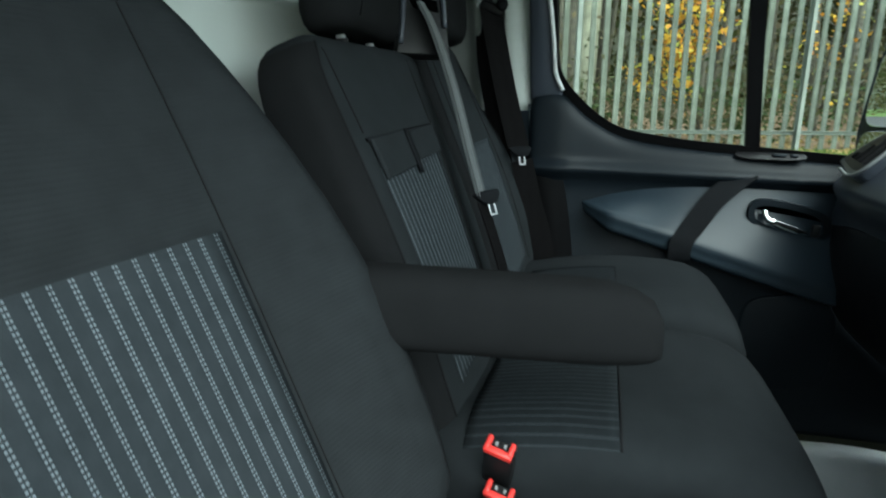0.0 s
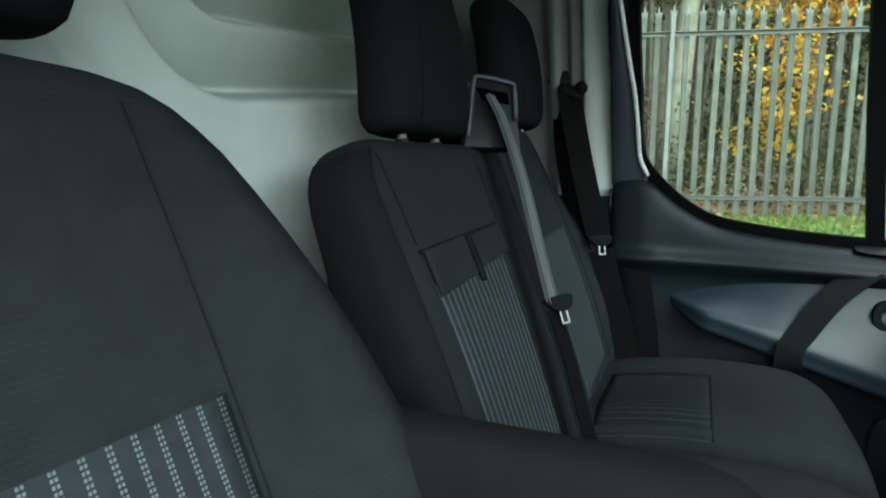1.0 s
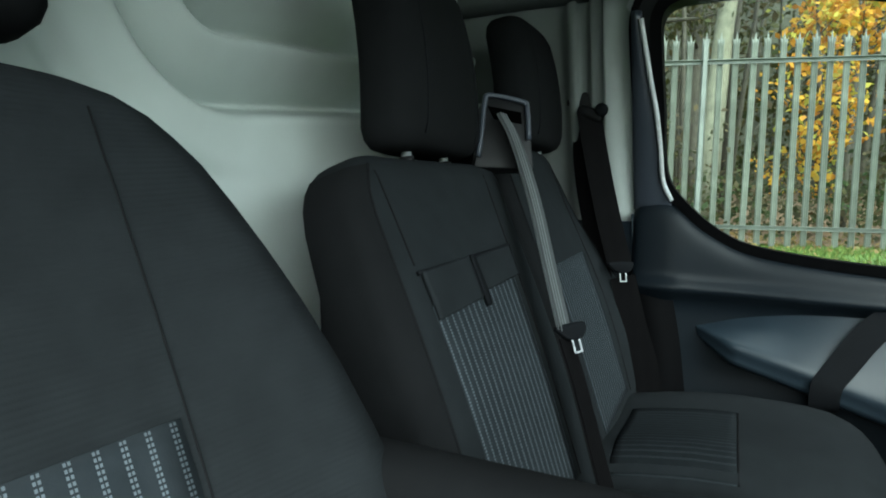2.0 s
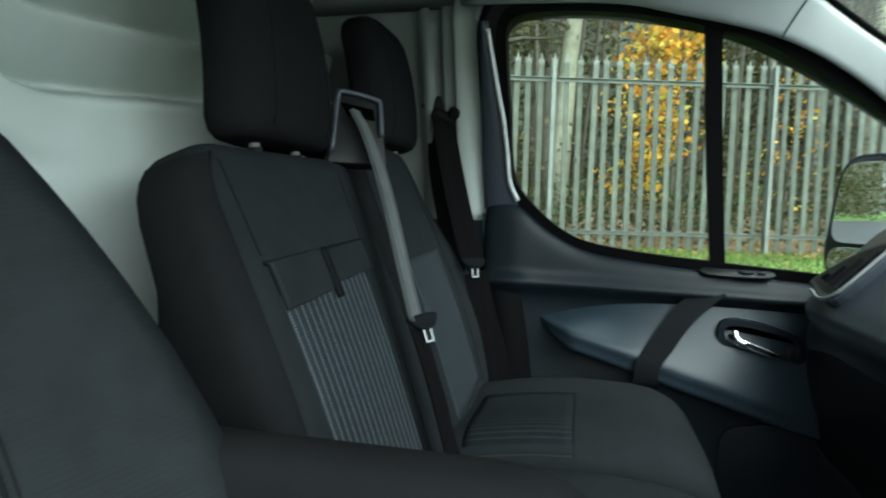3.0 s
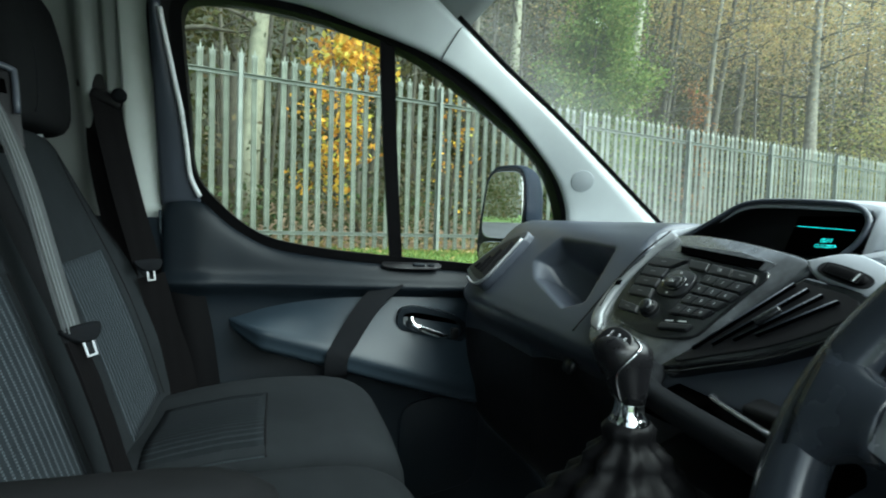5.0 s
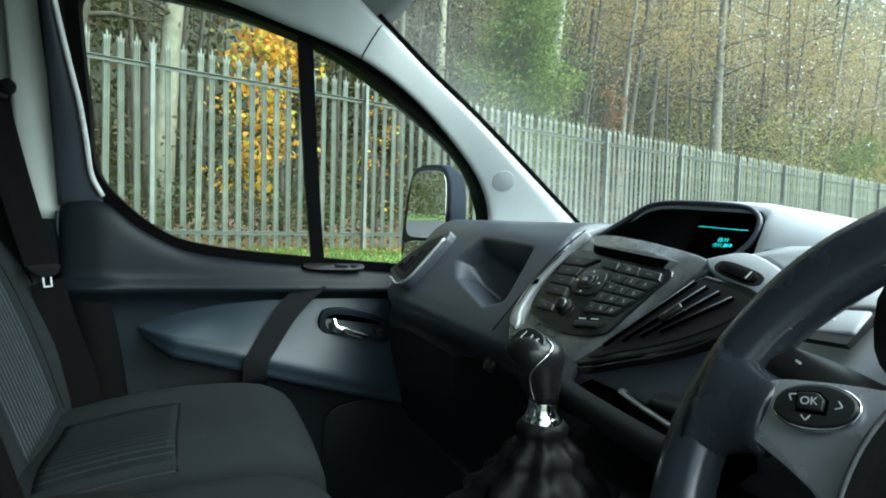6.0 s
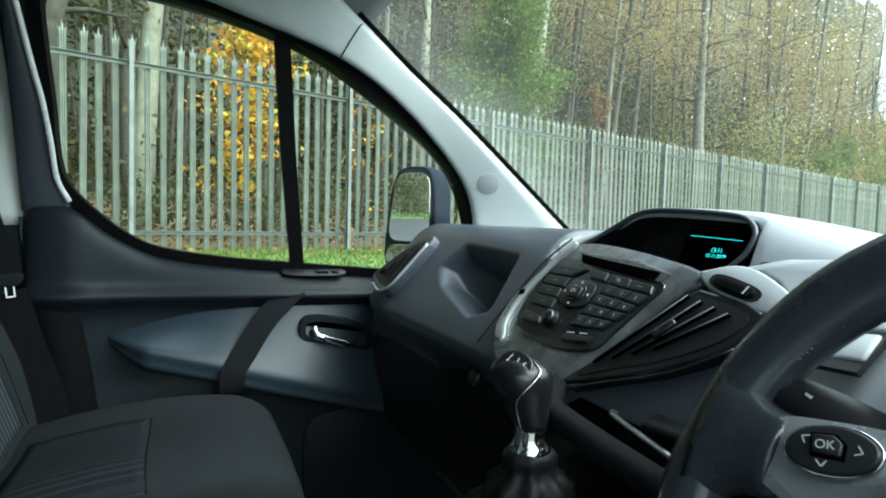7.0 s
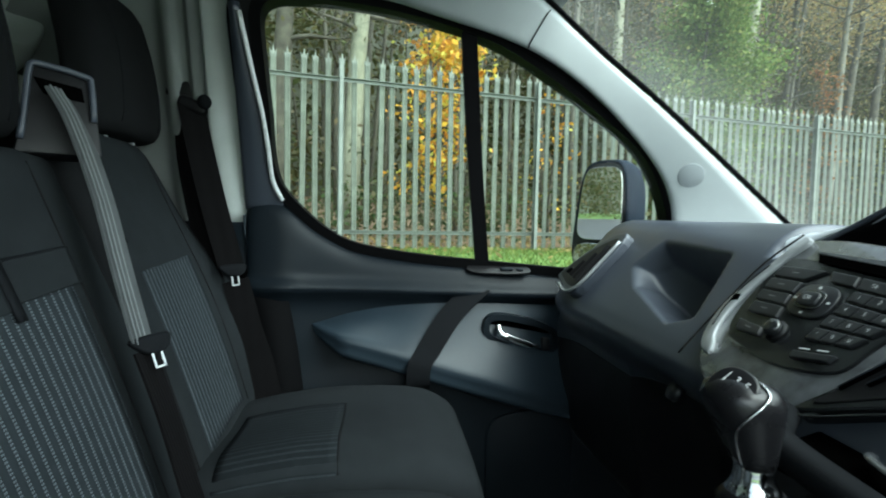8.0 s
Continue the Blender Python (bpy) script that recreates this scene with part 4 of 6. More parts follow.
for bx, by, bz in ((0.079, -0.172, 0.992), (0.080, -0.172, 0.938)):
    bk = thing("belt_buckle", "black seat belt buckle with a red release button", "buckle", group="belt buckles", at=(bx, by, bz))
    m = pose(0, 0, 0, 30, 12, -8)
    part("housing", box(0.034, 0.020, 0.075, bevel=0.005, m=m @ pose(0, 0, -0.040)), M_BLACK, bk)
    bm = box(0.032, 0.008, 0.009, bevel=0.002, m=m @ pose(0, -0.007, 0.0))
    for sx in (-1, 1):
        box(0.006, 0.016, 0.010, bevel=0.002, m=m @ pose(0.013 * sx, 0.0, 0.001), bm=bm)
    part("release_button", bm, M_RED, bk, "red release button")
    for sx in (-1, 1):
        part("slot_tab", box(0.003, 0.004, 0.002, m=m @ pose(0.005 * sx, 0.003, -0.001)), M_SATIN, bk, smooth=False)
    part("stalk", tube([(0, 0, -0.06), (-0.01, 0.012, -0.16), (-0.01, 0.03, -0.30)], 0.008, 10, up=(0, 1, 0)), M_BLACK, bk)
part("recliner_cover", loft([[(-0.035 + a, y, 0.395 + b) for a, b in oval(r, r * 1.25, 28, 2.4)] for y, r in ((0.225, 0.050), (0.250, 0.048), (0.258, 0.040))]), M_DASH, driver, "dark grey plastic recliner cover")

mat_ = part("floor_mat", sheet(lambda u, v: (0.56 + 0.52 * u, 0.02 + 0.74 * v, 0.556 + 0.004 * math.sin(9 * u + 4 * v) + 0.10 * max(0, u - 0.75)), 24, 20, (0, 0, -0.002)), M_PAPER)
tagged(mat_, "white protective paper mat on the passenger footwell floor", "floor mat")


# ================= dashboard =================
dash = thing("dashboard", "charcoal grey moulded van dashboard", "dashboard", at=(0.9, 0, 0.56))
dash.location = (0, 0, 0)
FACE = Matrix(((0.0, 0.64, -0.77, 0.70), (1.0, 0.0, 0.0, 0.0), (0.0, 0.77, 0.64, 1.289), (0, 0, 0, 1)))   # columns: across, up the face, out of it


def on_face(outline, out0, out1):
    """A plate on the sloping face, from outline points (across, up), between two distances out of it."""
    return [FACE @ Vector((y, b, out0)) for y, b in outline], FACE.to_3x3() @ Vector((0, 0, out1 - out0))


def face_plate(name, outline, out0, out1, mat, parent, label="", bevel=0.0, smooth=False, steps=0):
    if steps:
        outline = [(p.x, p.y) for p in smooth_line([(y, b, 0) for y, b in outline] + [(*outline[0], 0)], steps)][:-1]
    ring, vec = on_face(outline, out0, out1)
    return part(name, prism(ring, vec, bevel), mat, parent, label, smooth)


def dash_profile(y):
    """The section in x and z at a place across the cab, from under the windscreen to the floor."""
    e = max(0.0, abs(y - 0.02) - 0.56) / 0.20
    s = 0.045 * e * e
    g = max(0.0, min(1.0, (y - 0.24) / 0.12))      # the glove compartment stands out below the face
    low = [(x + (xg - x) * g, z + (zg - z) * g) for (x, z), (xg, zg) in zip(((0.690, 1.125), (0.735, 1.06), (0.76, 0.98), (0.79, 0.88)), ((0.668, 1.125), (0.672, 1.06), (0.682, 0.98), (0.715, 0.88)))]
    return [(1.36, 1.340), (1.12, 1.350), (0.92, 1.364), (0.835, 1.371), (0.795 + s, 1.369), (0.768 + s, 1.358), (0.742 + s, 1.337), (0.70 + s, 1.287), (0.660 + s, 1.239), (0.640 + s, 1.212), (0.630 + s, 1.190), (0.642 + s, 1.165), *low, (0.86, 0.74), (0.95, 0.62), (1.02, 0.555)]


CUBBY = [(0.440, 0.004), (0.405, 0.056), (0.215, 0.044), (0.190, -0.050), (0.228, -0.066), (0.385, -0.028)]


def inside(poly, y, b):
    """Distance to the edge of a polygon, above nought within it."""
    best, odd = 9.0, False
    for (y0, b0), (y1, b1) in zip(poly, poly[1:] + poly[:1]):
        dy, db_ = y1 - y0, b1 - b0
        t = max(0.0, min(1.0, ((y - y0) * dy + (b - b0) * db_) / (dy * dy + db_ * db_)))
        best = min(best, math.hypot(y - y0 - t * dy, b - b0 - t * db_))
        if (b0 > b) != (b1 > b) and y < y0 + (b - b0) / (b1 - b0) * (y1 - y0):
            odd = not odd
    return best if odd else -best


OUT = Vector((-0.77, 0, 0.64))
prof_cache = {}


def dash_point(u, v):
    y = -0.76 + 1.505 * u
    key = round(y, 5)
    if key not in prof_cache:
        line = smooth_line([(x, 0, z) for x, z in dash_profile(y)], 8)
        acc = [0.0]
        for p, q in zip(line, line[1:]):
            acc.append(acc[-1] + (q - p).length)
        prof_cache[key] = (line, acc)
    line, acc = prof_cache[key]
    # most of the rows lie on the face
    t = v * 0.36 if v < 0.0 else v
    want = acc[-1] * (0.36 * (t / 0.18) if t < 0.18 else 0.36 + 0.22 * ((t - 0.18) / 0.60) if t < 0.78 else 0.58 + 0.42 * ((t - 0.78) / 0.22))
    i = 0
    while i < len(acc) - 2 and acc[i + 1] < want:
        i += 1
    p = line[i].lerp(line[i + 1], (want - acc[i]) / max(1e-9, acc[i + 1] - acc[i]))
    p = Vector((p.x, y, p.z))
    gap = max(0.0, min(1.0, (0.150 - y) / 0.05)) * max(0.0, min(1.0, (y + 0.190) / 0.03))
    if p.x > 0.735 and p.z > 1.2 and gap:
        p.z -= 0.060 * gap * min(1.0, (p.x - 0.735) / 0.02) * max(0.0, min(1.0, (1.0 - p.x) / 0.1))
    if 0.15 < y < 0.48 and 1.15 < p.z < 1.38 and p.x < 0.85:
        d = inside(CUBBY, y, (p.z - 1.289) / 0.77)
        if d > -0.010:
            s = max(0.0, min(1.0, (d + 0.010) / 0.030))
            p = p - OUT * (0.085 * s * s * (3 - 2 * s)) * max(0.0, min(1.0, (0.452 - y) / 0.16)) ** 0.8
    return p


part("body", sheet(lambda u, v: dash_point(u, 0.735 * v), 420, 130, (0.02, 0, -0.01)), M_DASH, dash)
# lower run split off in black: shade under the face is in its colour
part("lower_panel", sheet(lambda u, v: dash_point(u, 0.735 + 0.265 * v), 160, 46, (0.02, 0, -0.01)), M_BLACK, dash, "lower dashboard, blackened for the shade under the face")

# outer air vent by the door
VENT_L = [(0.690, -0.066), (0.575, -0.092), (0.535, -0.070), (0.518, 0.040), (0.548, 0.062), (0.620, 0.025), (0.680, -0.040)]
face_plate("side_vent", VENT_L, -0.01, 0.016, M_DASH, dash, bevel=0.004, steps=4)
inner = [(0.675, -0.060), (0.585, -0.078), (0.552, -0.060), (0.538, 0.030), (0.552, 0.044), (0.612, 0.012), (0.668, -0.042)]
face_plate("vent_mouth", inner, 0.012, 0.0175, M_BLACK, dash, "black vent mouth", steps=4)
for k in range(4):
    y0 = 0.560 + 0.026 * k
    ln = [FACE @ Vector(p) for p in ((y0, -0.066 + 0.004 * k, 0.020), (y0 - 0.012, 0.025 - 0.022 * k, 0.020))]
    part("vent_slat", ribbon(ln, 0.008, OUT, 0.0012), M_BLACK, dash, smooth=False)
edge = [FACE @ Vector((y, b, 0.019)) for y, b in ((0.640, -0.083), (0.575, -0.093), (0.540, -0.072), (0.528, -0.02), (0.520, 0.038))]
part("vent_edge", tube(smooth_line(edge, 5), 0.0032, 8, up=OUT), M_SATIN, dash, "satin silver vent edge")
# seam round the passenger fascia
part("fascia_seam", tube(smooth_line([FACE @ Vector((y, b, 0.0015)) for y, b in ((0.106, 0.090), (0.133, 0.039), (0.144, -0.036), (0.150, -0.105))], 6), 0.0012, 6, up=OUT), M_BLACK, dash)

# centre stack
POD = [(0.078, 0.078), (0.020, 0.080), (-0.070, 0.070), (-0.152, 0.050), (-0.128, 0.010), (-0.100, -0.040), (-0.078, -0.092), (-0.020, -0.128), (0.050, -0.126), (0.104, -0.100), (0.114, -0.050), (0.114, 0.0), (0.098, 0.042)]
stack = face_plate("radio_console", POD, -0.02, 0.008, M_PIANO, dash, "dark smudged gloss radio console", 0.004, True, 5)
sharp(stack, 50)
HOOK = [(0.084, 0.080), (0.101, 0.042), (0.119, -0.004), (0.125, -0.036), (0.121, -0.064), (0.111, -0.084), (0.097, -0.093), (0.084, -0.092), (0.090, -0.079), (0.099, -0.070), (0.106, -0.052), (0.108, -0.024), (0.100, 0.010), (0.086, 0.046), (0.071, 0.072)]
face_plate("stack_trim", HOOK, 0.004, 0.013, M_SATIN, dash, "worn satin silver stack trim", 0.0025, True, 4)
face_plate("trim_notch", [(0.117, -0.014), (0.108, -0.012), (0.107, -0.020), (0.117, -0.023)], 0.012, 0.0142, M_SLOT, dash, "black notch")
part("trim_groove", tube(smooth_line([FACE @ Vector((y, b, 0.0132)) for y, b in ((0.100, 0.034), (0.113, 0.002), (0.117, -0.030), (0.112, -0.060))], 5), 0.0008, 6, up=OUT), M_BLACK, dash)
RAD = [(0.082, 0.050), (0.020, 0.050), (-0.060, 0.046), (-0.112, 0.032), (-0.104, 0.000), (-0.090, -0.036), (-0.074, -0.066), (-0.016, -0.078), (0.040, -0.074), (0.084, -0.062), (0.098, -0.030), (0.096, 0.010)]
radio = face_plate("radio", RAD, 0.005, 0.0105, M_GLOSS, dash, "gloss black radio panel", 0.002, False, 4)
face_plate("disc_surround", [(0.058, 0.062), (-0.060, 0.056), (-0.112, 0.045), (-0.104, 0.031), (-0.040, 0.041), (0.032, 0.045)], 0.006, 0.0120, M_PIANO, dash, "gloss grey disc slot surround", 0.002)
face_plate("disc_slot", [(0.044, 0.056), (-0.100, 0.0435), (-0.098, 0.033), (0.036, 0.0455)], 0.0115, 0.0132, M_SLOT, dash, "black disc slot")
FLIP = Matrix.Diagonal((-1, 1, 1, 1))


def quad_key(corners, words="", marks=1):
    """A raised key between four corners on the face, with its print."""
    cy0, cb0 = sum(c[0] for c in corners) / 4, sum(c[1] for c in corners) / 4
    ring = [(cy0 + (y - cy0) * 0.95, cb0 + (b - cb0) * 0.86) for y, b in corners]
    k = face_plate("key", ring, 0.009, 0.0138, M_KEY, radio, bevel=0.0014)
    tilt = math.degrees(math.atan2(corners[1][1] - corners[0][1], corners[0][0] - corners[1][0]))
    m = FACE @ Matrix.Translation((cy0, cb0, 0.0141)) @ FLIP @ pose(0, 0, 0, 0, 0, tilt)
    if words:
        part("legend", text_mesh(words, 0.0062, m), M_INK, k, smooth=False, normals=False)
    elif marks:
        part("legend", box(0.0095, 0.0013, 0.0003, m=m), M_PRINT, k, smooth=False)
    return k


LB = ((0.080, 0.036), (0.084, 0.019), (0.083, 0.002), (0.081, -0.014), (0.078, -0.031))
RB = ((0.020, 0.036), (0.034, 0.019), (0.036, 0.002), (0.034, -0.014), (0.030, -0.031))
for i in range(4):
    r0 = RB[i] if i else (0.012, 0.036)
    quad_key([LB[i], r0, RB[i + 1], LB[i + 1]])
quad_key([(0.080, -0.040), (0.038, -0.044), (0.034, -0.056), (0.074, -0.056)])
quad_key([(0.010, 0.037), (-0.027, 0.034), (-0.029, 0.020), (0.002, 0.022)], marks=0)
NL = ((-0.030, 0.034), (-0.033, 0.018), (-0.031, 0.004), (-0.028, -0.012), (-0.024, -0.028), (-0.020, -0.045))
NR = ((-0.103, 0.026), (-0.107, 0.013), (-0.098, -0.002), (-0.091, -0.014), (-0.082, -0.027), (-0.072, -0.041))
mixed = lambda a, b, t: (a[0] + (b[0] - a[0]) * t, a[1] + (b[1] - a[1]) * t)
ROWS = (("TA", ""), ("1", "2", "3"), ("4", "5", "6"), ("7", "8", "9"), ("*", "0", "#"))
for r, row in enumerate(ROWS):
    for c, words in enumerate(row):
        a, b = c / len(row), (c + 1) / len(row)
        quad_key([mixed(NL[r], NR[r], a), mixed(NL[r], NR[r], b), mixed(NL[r + 1], NR[r + 1], b), mixed(NL[r + 1], NR[r + 1], a)], words)
quad_key([(-0.018, -0.058), (-0.068, -0.050), (-0.064, -0.060), (-0.020, -0.068)], marks=0)
for y in (-0.032, -0.052):
    part("legend", box(0.012, 0.0012, 0.0004, m=FACE @ Matrix.Translation((y, -0.0665 - 0.16 * (y + 0.018) + 0.010, 0.0142)) @ pose(0, 0, 0, 0, 0, -9)), M_INK, radio, smooth=False)
m = FACE @ Matrix.Translation((0.004, -0.002, 0.0105))
part("arrow_pad", prism([m @ Vector((a, b, 0)) for a, b in oval(0.027, 0.020, 36, 3)], OUT * 0.003, 0.001), M_KEY, radio)
part("ok_surround", prism([m @ Vector((a + 0.002, b, 0.003)) for a, b in oval(0.017, 0.0115, 32, 3.5)], OUT * 0.002, 0.001), M_GLOSS, radio)
part("ok_key", prism([m @ Vector((a + 0.002, b, 0.004)) for a, b in oval(0.0125, 0.0080, 28, 4)], OUT * 0.0035, 0.0012), M_KEY, radio)
part("legend", text_mesh("OK", 0.0072, m @ pose(0.002, 0, 0.0078) @ FLIP), M_INK, radio, smooth=False, normals=False)
for a, b in ((0.023, 0.0), (-0.021, 0.0), (0.002, 0.0158), (0.002, -0.0158)):
    part("legend", box(0.0030, 0.0024, 0.0006, m=m @ pose(a, b, 0.0033)), M_INK, radio, smooth=False)
c0 = FACE @ Vector((0.018, -0.044, 0.0105))
part("volume_ring", tube([c0, c0 + OUT * 0.003], 0.0118, 28, up=(0, 1, 0)), M_BLACK, radio, "black knob ring")
part("volume_knob", tube([c0, c0 + OUT * 0.009, c0 + OUT * 0.0115, c0 + OUT * 0.012], [0.0100, 0.0095, 0.0078, 0.004], 24, up=(0, 1, 0)), M_GLOSS, radio)

# centre air vents, towards the driver
VENT_R = [(-0.160, 0.030), (-0.235, 0.016), (-0.228, -0.022), (-0.180, -0.060), (-0.128, -0.086), (-0.066, -0.112), (-0.090, -0.076), (-0.125, -0.020)]
face_plate("centre_vent", VENT_R, -0.01, 0.014, M_GLOSS, dash, "dark grey centre air vent", 0.003, False, 4)
VIN = [(-0.162, 0.022), (-0.224, 0.010), (-0.218, -0.018), (-0.172, -0.054), (-0.126, -0.077), (-0.082, -0.098), (-0.100, -0.072), (-0.132, -0.016)]
face_plate("vent_mouth", VIN, 0.010, 0.0152, M_BLACK, dash, "black vent mouth", steps=4)
for k in range(4):
    y0, y1 = -0.096 - 0.020 * k, -0.158 - 0.0175 * k
    ln = [FACE @ Vector((y0, -0.080 + 0.011 * k, 0.0165)), FACE @ Vector((y1, 0.017 - 0.004 * k, 0.0165))]
    sl = part("vent_slat", ribbon(ln, 0.005, OUT, 0.0010), M_SLOT, dash, smooth=False)
    # lighter rod along the slat stands in for its highlight
    part("slat_highlight", tube([p + OUT * 0.0028 for p in ln], 0.0007, 6, up=OUT), M_DASH, sl)
m = FACE @ Matrix.Translation((-0.158, -0.026, 0.021)) @ Matrix.Rotation(radians(35), 4, "Z")
part("vent_tab", box(0.008, 0.026, 0.007, bevel=0.002, m=m), M_GLOSS, dash, "dark grey vent tab")
low = smooth_line([FACE @ Vector((y, b, 0.015)) for y, b in ((-0.052, -0.106), (-0.080, -0.114), (-0.130, -0.092), (-0.185, -0.064), (-0.232, -0.026))], 5)
part("vent_edge", tube(low, 0.0014, 8, up=OUT), M_GLOSS, dash, "gloss black vent edge")
WHB = [(-0.146, 0.050), (-0.182, 0.062), (-0.215, 0.056), (-0.258, 0.030), (-0.240, 0.014), (-0.205, 0.022), (-0.165, 0.034)]
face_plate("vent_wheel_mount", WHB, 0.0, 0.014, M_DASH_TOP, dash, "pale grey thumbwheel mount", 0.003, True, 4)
m = FACE @ Matrix.Translation((-0.196, 0.036, 0.012)) @ Matrix.Rotation(radians(14), 4, "Z")
part("wheel_slot", prism([m @ Vector((a, b, 0)) for a, b in oval(0.031, 0.0085, 28, 3)], OUT * 0.003), M_BLACK, dash, "black thumbwheel slot", smooth=False)
part("thumbwheel", loft([[m @ Vector((a * f, b * f, c)) for a, b in oval(0.026, 0.0062, 28, 3)] for c, f in ((0.002, 1.0), (0.004, 0.98), (0.006, 0.85), (0.007, 0.5))]), M_RUBBER, dash, "black ribbed thumbwheel")
for k in range(13):
    part("thumb_rib", box(0.0007, 0.0105, 0.0012, m=m @ pose(-0.021 + 0.0035 * k, 0, 0.0062)), M_BLACK, dash, smooth=False)
part("thumb_mark", box(0.0016, 0.009, 0.0008, m=m @ pose(-0.017, 0, 0.0066)), M_INK, dash, smooth=False)

# display hood on the dashboard's top
ARCH = smooth_line([(0.0, 0.250, 1.366), (0.0, 0.175, 1.366), (0.0, 0.125, 1.366), (0.0, 0.048, 1.386), (0.0, 0.007, 1.4025), (0.0, -0.033, 1.406), (0.0, -0.129, 1.402), (0.0, -0.170, 1.397), (0.0, -0.240, 1.381), (0.0, -0.330, 1.366), (0.0, -0.500, 1.360)], 6)


def hood(u, v):
    k = u * (len(ARCH) - 1)
    i = min(int(k), len(ARCH) - 2)
    a = ARCH[i].lerp(ARCH[i + 1], k - i)
    a.x = 0.790
    a.z -= 0.005
    if v < 0.2:
        open_ = max(0.0, min(1.0, (0.150 - a.y) / 0.04)) * max(0.0, min(1.0, (a.y + 0.177) / 0.008))
        foot = Vector((0.748, a.y, 1.330)).lerp(Vector((0.784, a.y, a.z - 0.006)), open_)
        t = v / 0.2
        return foot.lerp(a, t) + Vector((-0.006, 0, 0.006)) * math.sin(math.pi * t) * (1 - open_)
    t = (v - 0.2) / 0.8
    return Vector((0.790 + 0.34 * t, a.y, a.z + 0.002 * math.sin(min(1, t * 8) * math.pi) + (1.350 - a.z) * (max(0, t - 0.1) / 0.9) ** 1.5))


# hood's pale colour carries the sky it reflects
part("display_hood", sheet(hood, 60, 24, (0.0, 0, -0.004)), M_DASH_TOP, dash, "grey display hood with sky sheen in its colour")
MOUTH = [(0.120, 1.334), (0.090, 1.347), (0.042, 1.374), (0.008, 1.393), (-0.020, 1.3985), (-0.056, 1.3985), (-0.105, 1.396), (-0.143, 1.392), (-0.160, 1.385), (-0.168, 1.374), (-0.166, 1.357), (-0.156, 1.344), (-0.143, 1.334), (-0.110, 1.331), (0.0, 1.326)]
MOUTH = [(p.y, p.z) for p in smooth_line([(0, y, z) for y, z in MOUTH + MOUTH[:1]], 4)][:-1]
bm = bmesh.new()
cy, cz = sum(p[0] for p in MOUTH) / len(MOUTH), sum(p[1] for p in MOUTH) / len(MOUTH)
rows = []
for k, (x, f) in enumerate(((0.770, 1.03), (0.766, 1.012), (0.770, 1.0), (0.79, 0.99), (0.825, 0.97))):
    rows.append([(x + 0.45 * (z - 1.366) * (1 if k < 3 else 0.8), cy + (y - cy) * f, cz + (z - cz) * f) for y, z in MOUTH])
loft(rows, False, bm=bm)
bm.faces.new([v for v in list(bm.verts)[-len(MOUTH):]])
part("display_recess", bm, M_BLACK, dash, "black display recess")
part("mouth_rim", tube([Vector((0.768 + 0.45 * (z - 1.366), cy + (y - cy) * 1.012, cz + (z - cz) * 1.02)) for y, z in MOUTH[:54]], 0.0030, 10, up=(1, 0, 0)), M_DASH, dash, "grey display rim")
SC = Matrix.Translation((0.786, -0.114, 1.360)) @ Matrix(((0, 0.42, -0.907, 0), (-1, 0, 0, 0), (0, 0.907, 0.42, 0), (0, 0, 0, 1)))
scr = part("display_screen", box(0.092, 0.048, 0.003, bevel=0.001, m=SC), M_SLOT, dash, "black display screen")
part("clock_text", text_mesh("15:11", 0.0070, SC @ pose(0.002, -0.0062, 0.0021)), M_SCREEN_ON, scr, "glowing cyan clock figures", smooth=False, normals=False)
part("date_text", text_mesh("12.11.2019", 0.0058, SC @ pose(0.003, -0.0128, 0.0021)), M_SCREEN_ON, scr, "glowing cyan date figures", smooth=False, normals=False)
part("display_line", box(0.070, 0.00025, 0.0004, m=SC @ pose(-0.006, 0.0087, 0.0019, 0, 0, -3)), M_SCREEN_ON, scr, "glowing cyan line", smooth=False)

# driver's side: lower fascia, key rows and the dark instrument cowl
FASC = [(-0.150, 0.050), (-0.200, 0.070), (-0.260, 0.082), (-0.520, 0.082), (-0.560, -0.060), (-0.330, -0.085), (-0.262, -0.050), (-0.258, 0.020), (-0.210, 0.060)]
FASC = [(p.x, p.y) for p in smooth_line([(y, b, 0) for y, b in FASC + FASC[:1]], 3)][:-1]
lean_out = lambda b, y=-0.4: 0.008 + 0.38 * max(0.0, 0.082 - b) * max(0.0, min(1.0, (-0.246 - y) / 0.05))
# daylight on the fascia is put into its pale colour
part("driver_fascia", prism([FACE @ Vector((y, b, lean_out(b, y) - 0.02)) for y, b in FASC], OUT * 0.02, 0.004), M_DASH_TOP, dash, "driver's fascia, paled by daylight put into its colour")
part("key_surround", prism([FACE @ Vector((y, b, lean_out(b) - 0.004)) for y, b in ((-0.2985, 0.057), (-0.3465, 0.061), (-0.3520, -0.042), (-0.3050, -0.045))], OUT * 0.006), M_BLACK, dash, "black key surround", smooth=False)
for k in range(3):
    m = FACE @ Matrix.Translation((-0.322 - 0.003 * k, 0.040 - 0.031 * k, lean_out(0.040 - 0.031 * k) - 0.001)) @ pose(0, 0, 0, -20.8, 0, -8)
    part("fascia_key", box(0.044, 0.0300, 0.008, bevel=0.003, m=m), M_DASH_TOP, dash, "pale grey push key")
    part("legend", box(0.007, 0.003, 0.0006, m=m @ pose(0, 0, 0.0042)), M_INK, dash, smooth=False)
cowl = []
for s in (0, 0.1, 0.3, 0.6, 0.85, 1.0):
    k = 1 - 0.25 * s * s
    cowl.append([(0.615 + 0.13 * s, -0.496 + a * k, 1.312 + b * k + 0.01 * s) for a, b in oval(0.120, 0.050, 36, 3.0)])
